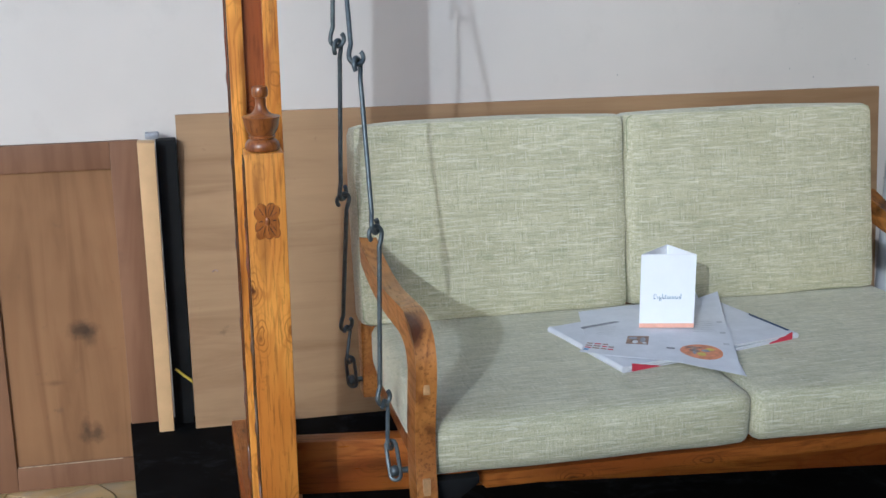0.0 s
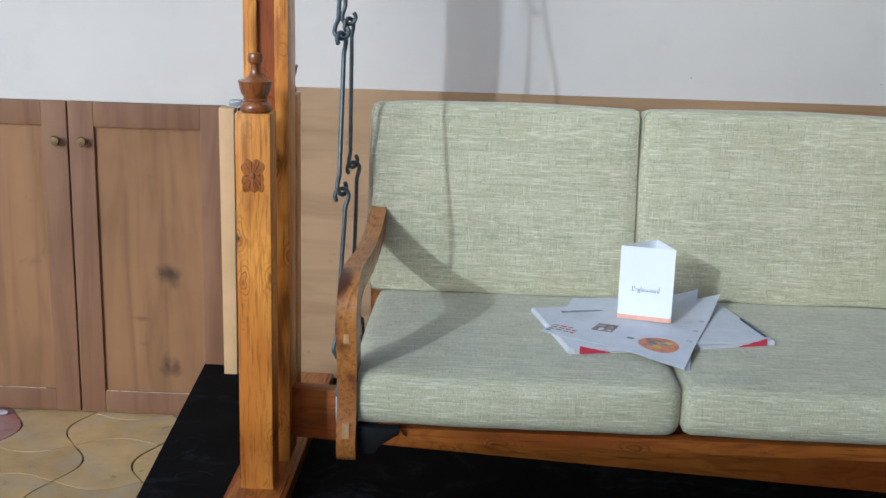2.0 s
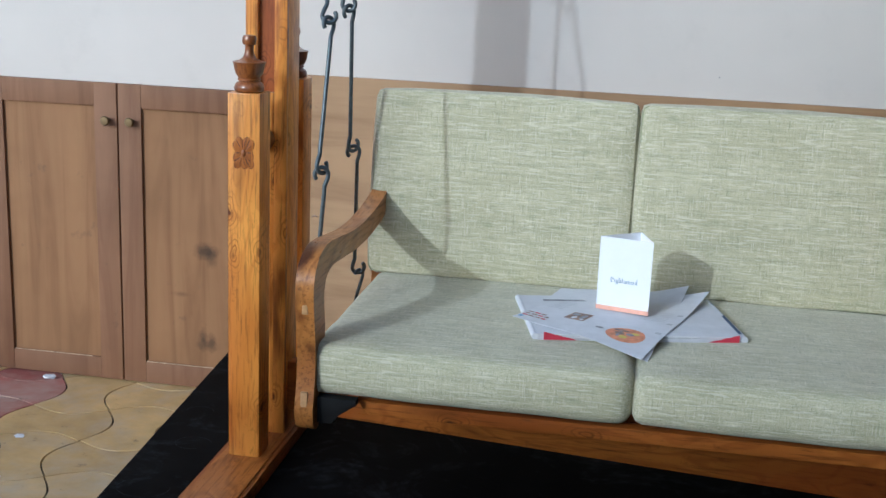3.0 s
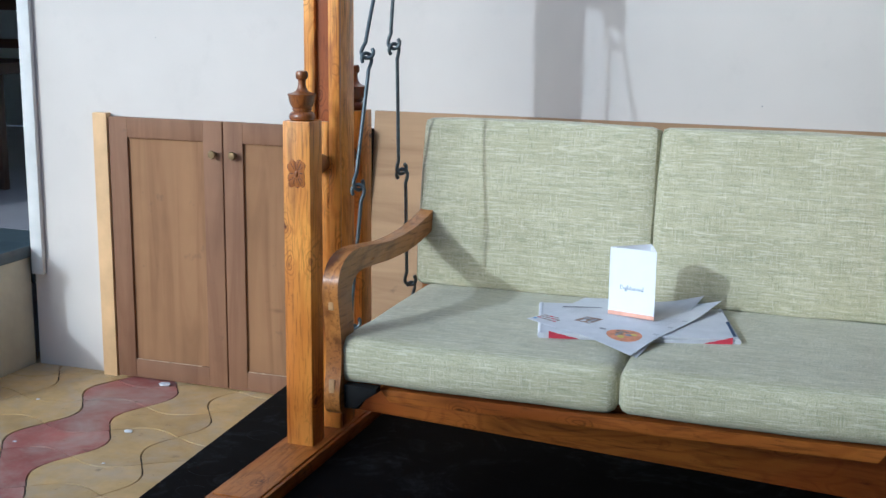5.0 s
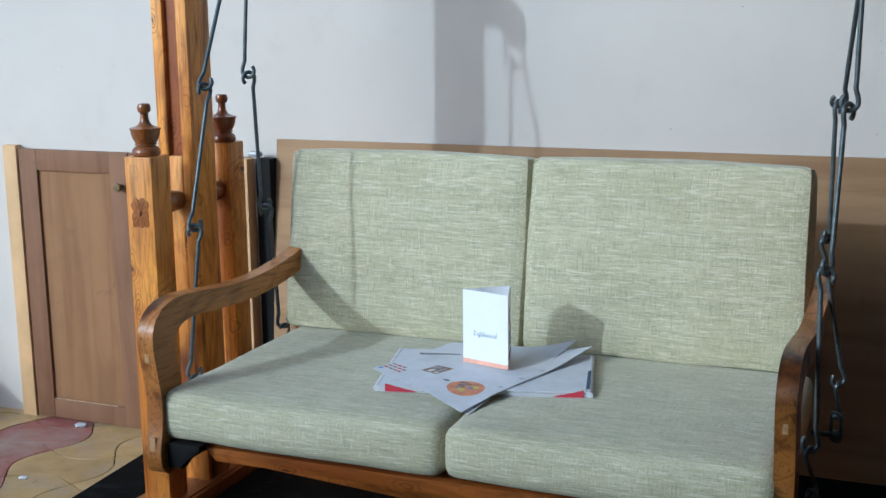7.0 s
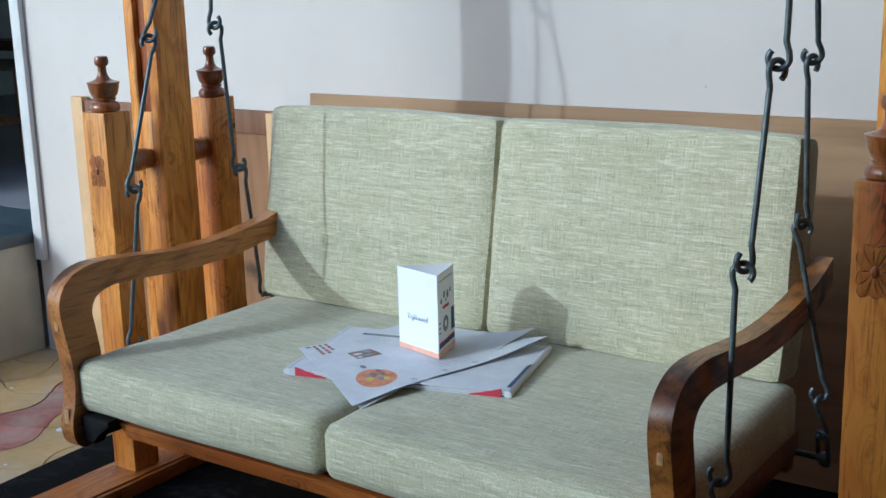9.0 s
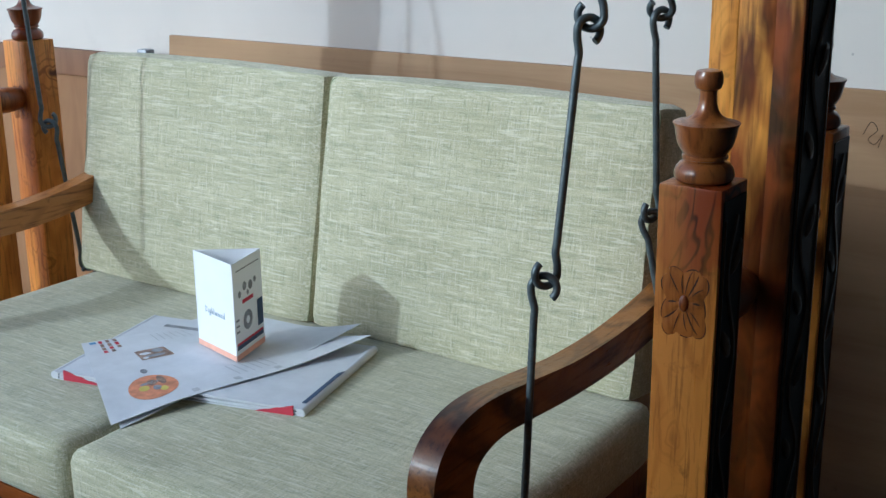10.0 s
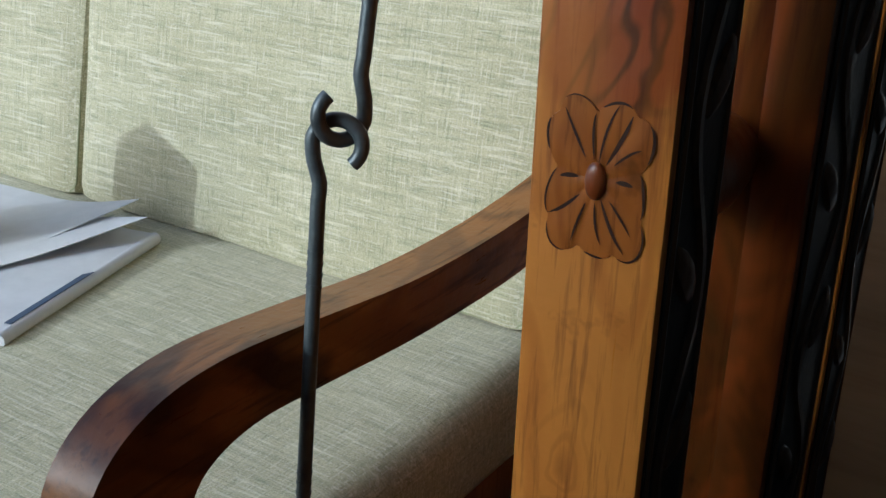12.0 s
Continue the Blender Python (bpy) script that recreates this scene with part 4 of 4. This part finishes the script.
solid("drain_pipe", tube([(1.625, WY - 0.035, 0.0), (1.625, WY - 0.035, 3.1)], 0.030, 20), WHITE_PLASTIC, "white plastic pipe against the wall", "pipe")

# ---- newspapers and card ----


def sheet(corners, nu=14, nv=10, lift=None, thick=0.0012, seed=0, sag=0.002):
    """A thin paper sheet over four corners, gently uneven, with a fold roll left to the caller."""
    c = [Vector(p) for p in corners]
    bm = bmesh.new()
    rows = []
    for i in range(nu + 1):
        u = i / nu
        row = []
        for j in range(nv + 1):
            v = j / nv
            p = (c[0] * (1 - u) + c[1] * u) * (1 - v) + (c[3] * (1 - u) + c[2] * u) * v
            p = p + Vector((0, 0, sag * noise.noise(Vector((p.x * 9 + seed, p.y * 9, seed)))))
            if lift:
                p.z += lift(u, v)
            row.append(p)
        rows.append(row)
    top = [[bm.verts.new(p + Vector((0, 0, thick))) for p in r] for r in rows]
    bot = [[bm.verts.new(p) for p in r] for r in rows]
    for i in range(nu):
        for j in range(nv):
            bm.faces.new((top[i][j], top[i + 1][j], top[i + 1][j + 1], top[i][j + 1]))
            bm.faces.new((bot[i][j], bot[i][j + 1], bot[i + 1][j + 1], bot[i + 1][j]))
    for i in range(nu):
        bm.faces.new((top[i][0], bot[i][0], bot[i + 1][0], top[i + 1][0]))
        bm.faces.new((top[i][nv], top[i + 1][nv], bot[i + 1][nv], bot[i][nv]))
    for j in range(nv):
        bm.faces.new((top[0][j], top[0][j + 1], bot[0][j + 1], bot[0][j]))
        bm.faces.new((top[nu][j], bot[nu][j], bot[nu][j + 1], top[nu][j + 1]))
    return bm


ZS = 0.602  # top of the seat cushions
folded = thing("folded_newspaper", "thick folded newspaper with red corner marks, lying on the seat", "newspaper")
A, B, C, D = (Vector(p) for p in ((0.396, 0.150, 0), (0.816, 0.252, 0), (0.748, 0.512, 0), (0.330, 0.420, 0)))
for k in range(5):
    z = ZS + 0.001 + 0.0028 * k
    s = 0.003 * (k % 2)
    q = [(A.x + s, A.y + s, z), (B.x - s, B.y + s, z), (C.x - s, C.y - s, z), (D.x + s, D.y - s, z)]
    part("page_layer", sheet(q, 16, 10, None, 0.0020, k * 2.3, 0.0015), PAPER, folded)
ztop = ZS + 0.0152
for e0, e1 in ((A, D), (B, C)):
    n = 12
    line = [e0.lerp(e1, i / n) + Vector((0, 0, ZS + 0.0080)) for i in range(n + 1)]
    part("fold", tube(line, 0.0070, 12), PAPER, folded)
e = (B - A).normalized()
f = (D - A).normalized()


def on(p, u, v, z):
    q = p + e * u + f * v
    return (q.x, q.y, z)


def patch(parent, name, quads, material, up=0.0006, label=""):
    bm = bmesh.new()
    for q in quads:
        lo = [bm.verts.new(p) for p in q]
        hi = [bm.verts.new(Vector(p) + Vector((0, 0, up))) for p in q]
        bm.faces.new(hi)
        for i in range(len(q)):
            j = (i + 1) % len(q)
            bm.faces.new((lo[i], lo[j], hi[j], hi[i]))
    return part(name, bm, material, parent, label, smooth=False)


part("red_mark", slab([(0.018, 0.0), (0.085, 0.0), (0.018, 0.016)], 1, -0.0012, 0.002), RED_INK, folded, "red corner mark", at=Matrix.Translation((A.x, A.y, ZS + 0.002)) @ Matrix.Rotation(math.atan2(e.y, e.x), 4, 'Z'), smooth=False)
L = (B - A).length
part("red_mark", slab([(L - 0.075, 0.0), (L - 0.012, 0.0), (L - 0.012, 0.016)], 1, -0.0012, 0.002), RED_INK, folded, "red corner mark", at=Matrix.Translation((A.x, A.y, ZS + 0.002)) @ Matrix.Rotation(math.atan2(e.y, e.x), 4, 'Z'), smooth=False)
patch(folded, "dark_print", [[on(B, -0.008, 0.02, ztop), on(B, -0.001, 0.02, ztop), on(B, -0.001, 0.15, ztop), on(B, -0.008, 0.14, ztop)]], BLUE_INK, label="dark blue printed margin")
patch(folded, "grey_print", [[on(D, 0.05, -0.05, ztop + 0.001), on(D, 0.16, -0.05, ztop + 0.001), on(D, 0.16, -0.04, ztop + 0.001), on(D, 0.05, -0.04, ztop + 0.001)]], GREY_INK)

open_sheet = thing("open_newspaper", "open newspaper sheet with an orange picture and printed headline", "newspaper")
P0, P1, P2, P3 = (Vector(p) for p in ((0.610, 0.080, ZS + 0.0150), (0.338, 0.250, ZS + 0.0160), (0.470, 0.470, ZS + 0.0165), (0.752, 0.500, ZS + 0.0165)))


def raise_corner(u, v):
    # u runs from the front tip to the left tip, v to the far side
    near_right = max(0.0, (v - 0.55) / 0.45) * max(0.0, 1 - u * 2.2)
    droop = max(0.0, 0.22 - v) * max(0.0, 0.35 - u)
    return 0.020 * near_right ** 1.5 - 0.17 * droop


part("page", sheet([P0, P1, P2, P3], 22, 22, raise_corner, 0.0008, 4, 0.0025), PAPER, open_sheet)
part("page", sheet([P0 + Vector((0.012, 0.006, -0.0025)), P1 + Vector((0.02, 0.006, -0.002)), P2 + Vector((-0.05, 0.03, -0.002)), P3 + Vector((-0.045, 0.030, -0.002))], 22, 22, lambda u, v: 1.2 * raise_corner(u, v) + 0.0, 0.0008, 4, 0.0025), PAPER, open_sheet, "crumpled under page")


def page_point(u, v, up=0.0012):
    p = (P0 * (1 - u) + P1 * u) * (1 - v) + (P3 * (1 - u) + P2 * u) * v
    p = p + Vector((0, 0, 0.0025 * noise.noise(Vector((p.x * 9 + 4, p.y * 9, 4))) + raise_corner(u, v) + 0.0008 + up))
    return p


def printed(name, u0, u1, v0, v1, material, label="", up=0.0005, n=8, shape=None):
    """A printed area that follows the page."""
    bm = bmesh.new()
    if shape == "oval":
        c = bm.verts.new(page_point((u0 + u1) / 2, (v0 + v1) / 2, up))
        rings = [c]
        prev = None
        for r in (0.5, 1.0):
            ring = [bm.verts.new(page_point((u0 + u1) / 2 + (u1 - u0) / 2 * r * math.cos(2 * math.pi * k / 28), (v0 + v1) / 2 + (v1 - v0) / 2 * r * math.sin(2 * math.pi * k / 28), up)) for k in range(28)]
            for k in range(28):
                j = (k + 1) % 28
                bm.faces.new((c, ring[k], ring[j]) if prev is None else (prev[k], ring[k], ring[j], prev[j]))
            prev = ring
    else:
        vs = [[bm.verts.new(page_point(u0 + (u1 - u0) * i / n, v0 + (v1 - v0) * j / n, up)) for j in range(n + 1)] for i in range(n + 1)]
        for i in range(n):
            for j in range(n):
                bm.faces.new((vs[i][j], vs[i + 1][j], vs[i + 1][j + 1], vs[i][j + 1]))
    return part(name, bm, material, open_sheet, label)


printed("orange_picture", 0.09, 0.37, 0.10, 0.29, ORANGE_PRINT, "orange oval picture", shape="oval")
for u0, u1, v0, v1, ink in ((0.20, 0.26, 0.14, 0.18, YELLOW_INK), (0.24, 0.31, 0.18, 0.22, BROWN_INK), (0.17, 0.23, 0.19, 0.22, GREY_INK), (0.22, 0.34, 0.225, 0.255, BROWN_INK), (0.26, 0.29, 0.15, 0.25, GREY_INK), (0.14, 0.20, 0.21, 0.24, YELLOW_INK)):
    printed("picture_detail", u0, u1, v0, v1, ink, up=0.0009, shape="oval")
printed("picture_detail", 0.40, 0.46, 0.19, 0.22, GREY_INK, up=0.0008, shape="oval")
# headline of three short lines, word by word, beside a small photograph
for k in range(3):
    for j, (u0, u1) in enumerate(((0.945, 0.985), (0.89, 0.935), (0.845, 0.88), (0.80, 0.835))):
        if (k, j) != (2, 3):
            printed("headline_word", u0, u1, 0.10 + 0.044 * k, 0.122 + 0.044 * k, RED_INK if (k + j) % 3 == 0 else BROWN_INK, "blurred headline word", n=3)
printed("headline_word", 0.955, 0.985, 0.045, 0.085, CYAN_INK, "pale blue printed spot", n=3)
printed("photo", 0.58, 0.73, 0.24, 0.40, BROWN_INK, "small brown press photograph")
for u0, u1, v0, v1, ink in ((0.60, 0.64, 0.27, 0.37, GREY_INK), (0.65, 0.69, 0.25, 0.31, PAPER), (0.66, 0.72, 0.32, 0.38, GREY_INK), (0.59, 0.62, 0.25, 0.28, PAPER), (0.69, 0.72, 0.26, 0.30, BROWN_INK)):
    printed("photo_detail", u0, u1, v0, v1, ink, up=0.0009, shape="oval")
for k in range(6):
    printed("text_line", 0.10, 0.26, 0.50 + 0.030 * k, 0.504 + 0.030 * k, FAINT_INK)
    printed("text_line", 0.84, 0.96, 0.42 + 0.040 * k, 0.425 + 0.040 * k, FAINT_INK)
for k in range(3):
    printed("text_line", 0.03, 0.07, 0.30 + 0.16 * k, 0.325 + 0.16 * k, FAINT_INK)

card = thing("table_card", "three-sided white folded card with orange foot band, standing on the newspaper", "card")
CZ0, CZ1 = ZS + 0.0185, 0.781
V = [Vector((0.506, 0.355, 0)), Vector((0.618, 0.328, 0)), Vector((0.591, 0.421, 0))]


def card_face(p, q, z0, z1, thick=0.0009):
    d = (q - p).normalized()
    nrm = Vector((d.y, -d.x, 0)) * thick
    bm = bmesh.new()
    vs = [bm.verts.new((*(pt + o).xy, z)) for o in (Vector(), -nrm) for pt, z in ((p, z0), (q, z0), (q, z1), (p, z1))]
    for f4 in ((0, 1, 2, 3), (7, 6, 5, 4), (0, 4, 5, 1), (1, 5, 6, 2), (2, 6, 7, 3), (3, 7, 4, 0)):
        bm.faces.new([vs[i] for i in f4])
    return bm


def card_mark(p, q, u0, u1, w0, w1, material, name, label="", proud=0.0005, oval=False):
    """A printed mark on a card face; u along it, w up it, both 0 to 1."""
    d = q - p
    dn = d.normalized()
    nrm = Vector((dn.y, -dn.x, 0)) * proud
    bm = bmesh.new()
    if oval:
        pts = [((u0 + u1) / 2 + (u1 - u0) / 2 * math.cos(2 * math.pi * k / 24), (w0 + w1) / 2 + (w1 - w0) / 2 * math.sin(2 * math.pi * k / 24)) for k in range(24)]
    else:
        pts = [(u0, w0), (u1, w0), (u1, w1), (u0, w1)]
    bm.faces.new([bm.verts.new((*(p + d * u + nrm).xy, CZ0 + (CZ1 - CZ0) * w)) for u, w in pts])
    return part(name, bm, material, card, label, smooth=False)


for p, q in ((V[0], V[1]), (V[1], V[2]), (V[2], V[0])):
    part("card_face", card_face(p, q, CZ0, CZ1), CARD, card, smooth=False)
    card_mark(p, q, 0.0, 1.0, 0.0, 0.060, ORANGE, "foot_band", "orange foot band")
# slanting strokes of a word mark, drawn as plain bars
for u, w0, w1 in ((0.250, 0.395, 0.465), (0.285, 0.430, 0.462), (0.318, 0.398, 0.436), (0.352, 0.370, 0.436), (0.378, 0.372, 0.434), (0.405, 0.398, 0.462), (0.432, 0.398, 0.432),
                  (0.462, 0.398, 0.455), (0.500, 0.398, 0.432), (0.526, 0.398, 0.432), (0.552, 0.398, 0.434), (0.584, 0.398, 0.434), (0.612, 0.398, 0.434), (0.644, 0.398, 0.434), (0.676, 0.398, 0.434), (0.712, 0.398, 0.434), (0.738, 0.398, 0.466)):
    card_mark(V[0], V[1], u, u + 0.011, w0, w1, LOGO_INK, "logo_bar")
for u0, u1 in ((0.258, 0.284), (0.356, 0.386), (0.410, 0.436), (0.452, 0.478), (0.502, 0.560), (0.588, 0.618), (0.648, 0.684), (0.714, 0.744)):
    card_mark(V[0], V[1], u0, u1, 0.398, 0.406, LOGO_INK, "logo_bar")
f0, f1 = V[1], V[2]
card_mark(f0, f1, 0.04, 0.96, 0.105, 0.150, BLUE_INK, "blue_stripe")
card_mark(f0, f1, 0.04, 0.96, 0.150, 0.175, RED_INK, "red_stripe")
card_mark(f0, f1, 0.78, 0.98, 0.22, 0.50, BLUE_INK, "dark_block", "dark printed block")
card_mark(f0, f1, 0.28, 0.60, 0.26, 0.46, GREY_INK, "dial_picture", "grey printed dial", oval=True)
card_mark(f0, f1, 0.38, 0.50, 0.32, 0.40, CARD, "dial_picture", proud=0.0008, oval=True)
card_mark(f0, f1, 0.28, 0.66, 0.55, 0.59, RED_INK, "red_line")
for u, w, s in ((0.20, 0.66, 0.10), (0.38, 0.72, 0.13), (0.58, 0.70, 0.14), (0.74, 0.73, 0.09), (0.48, 0.64, 0.08)):
    card_mark(f0, f1, u - s / 2, u + s / 2, w - s * 0.35, w + s * 0.35, GREY_INK, "small_picture", oval=True)
for k in range(3):
    card_mark(f0, f1, 0.04, 0.15, 0.28 + 0.06 * k, 0.30 + 0.06 * k, GREY_INK, "text_bar")
card_mark(f0, f1, 0.12, 0.90, 0.90, 0.912, GREY_INK, "text_bar")

# ---- indoor furniture seen through the doorway ----


def chair(at, turn):
    c = thing("indoor_chair", "dark wooden chair with an open back standing indoors", "chair", at, "indoor chairs", "", turn)
    part("seat", box(-0.23, 0.23, -0.22, 0.22, 0.535, 0.585, 0.008), DARK_WOOD, c)
    for x in (-0.215, 0.175):
        part("front_leg", box(x, x + 0.04, -0.21, -0.17, 0, 0.535, 0.004), DARK_WOOD, c)
        part("back_leg", slab([(0.17, 0.0), (0.215, 0.0), (0.215, 0.45), (0.275, 0.92), (0.235, 0.92), (0.17, 0.45)], 0, x, x + 0.04, 0.004), DARK_WOOD, c)
    part("top_rail", box(-0.215, 0.215, 0.228, 0.262, 0.82, 0.92, 0.006), DARK_WOOD, c)
    part("mid_rail", box(-0.175, 0.175, 0.210, 0.240, 0.635, 0.68, 0.006), DARK_WOOD, c)
    return c


chair((-2.92, 2.42, 0.45), 0)
chair((-3.43, 2.52, 0.45), 8)
tb = thing("indoor_table", "brown wooden side table with a lower shelf, indoors", "table", (-3.42, 2.02, 0.45))
part("tabletop", box(-0.30, 0.30, -0.25, 0.25, 0.46, 0.50, 0.006), DARK_WOOD, tb)
part("shelf", box(-0.27, 0.27, -0.22, 0.22, 0.20, 0.225, 0.004), MID_WOOD, tb)
for x in (-0.28, 0.22):
    for y in (-0.23, 0.17):
        part("leg", box(x, x + 0.06, y, y + 0.06, 0, 0.46, 0.005), MID_WOOD, tb)

# ---- small litter on the tiles ----
for cx, cy, s, zz in ((-1.205, 1.145, 0.020, 0), (-1.335, 0.505, 0.006, 0), (-1.06, 0.70, 0.013, 0), (-1.52, 0.86, 0.007, 0), (-0.98, 0.45, 0.005, 0)):
    bm = bmesh.new()
    bmesh.ops.create_icosphere(bm, subdivisions=1, radius=s, matrix=Matrix.Translation((cx, cy, s * 0.25)) @ Matrix.Diagonal((1.3, 1.0, 0.3, 1)))
    solid("plaster_crumb", bm, DEBRIS, "small white plaster crumb on the tiles", "debris", group="plaster crumbs", smooth=False)

# ---- floor tiles: interlocking wavy pavers ----
floor = thing("tiled_floor", "yellow wavy interlocking floor tiles with a red wave band", "floor", kind="structure")
TP, AMP, JOINT = 0.232, 0.048, 0.0055


def paver(lobe):
    """One interlocking tile on a square pitch. lobe +1: its left and right sides swell and the other two are waisted; -1: the reverse."""
    n = 14
    h = TP / 2 - JOINT / 2
    pts = []
    for k in range(4):
        swell = lobe if k % 2 else -lobe
        for i in range(n):
            q = i / n
            along, out = -h + 2 * h * q, h + swell * AMP * math.sin(math.pi * q)
            x, y = along, -out
            for _ in range(k):
                x, y = -y, x
            pts.append((x, y))
    bm = bmesh.new()
    rim_top = [bm.verts.new((x * 0.997, y * 0.997, 0)) for x, y in pts]
    rim_mid = [bm.verts.new((x, y, -0.0008)) for x, y in pts]
    rim_low = [bm.verts.new((x, y, -0.0105)) for x, y in pts]
    hub = bm.verts.new((0, 0, 0))
    for i in range(len(pts)):
        j = (i + 1) % len(pts)
        bm.faces.new((hub, rim_top[i], rim_top[j]))
        bm.faces.new((rim_top[i], rim_mid[i], rim_mid[j], rim_top[j]))
        bm.faces.new((rim_mid[i], rim_low[i], rim_low[j], rim_mid[j]))
    return bm


TILES = {(m, lobe): mesh_of("tile", paver(lobe), m, smooth=False) for m in (TILE_YELLOW, TILE_RED) for lobe in (1, -1)}
TURN = 5.0
spin = Matrix.Rotation(radians(TURN), 2)
for i in range(-9, 14):
    for j in range(-11, 4):
        p = spin @ Vector((i * TP, j * TP)) + Vector((-1.228, 0.568))
        if p.y > WY + 0.12 or (p.x > -0.25 and p.y > -1.30):
            continue
        ob = new("tile", TILES[TILE_RED if i == 0 else TILE_YELLOW, 1 if (i + j) % 2 == 0 else -1])
        ob.parent = floor
        ob.matrix_basis = pose(p.x, p.y, 0.0006 * ((i * 7 + j * 3) % 3), 0, 0, TURN)
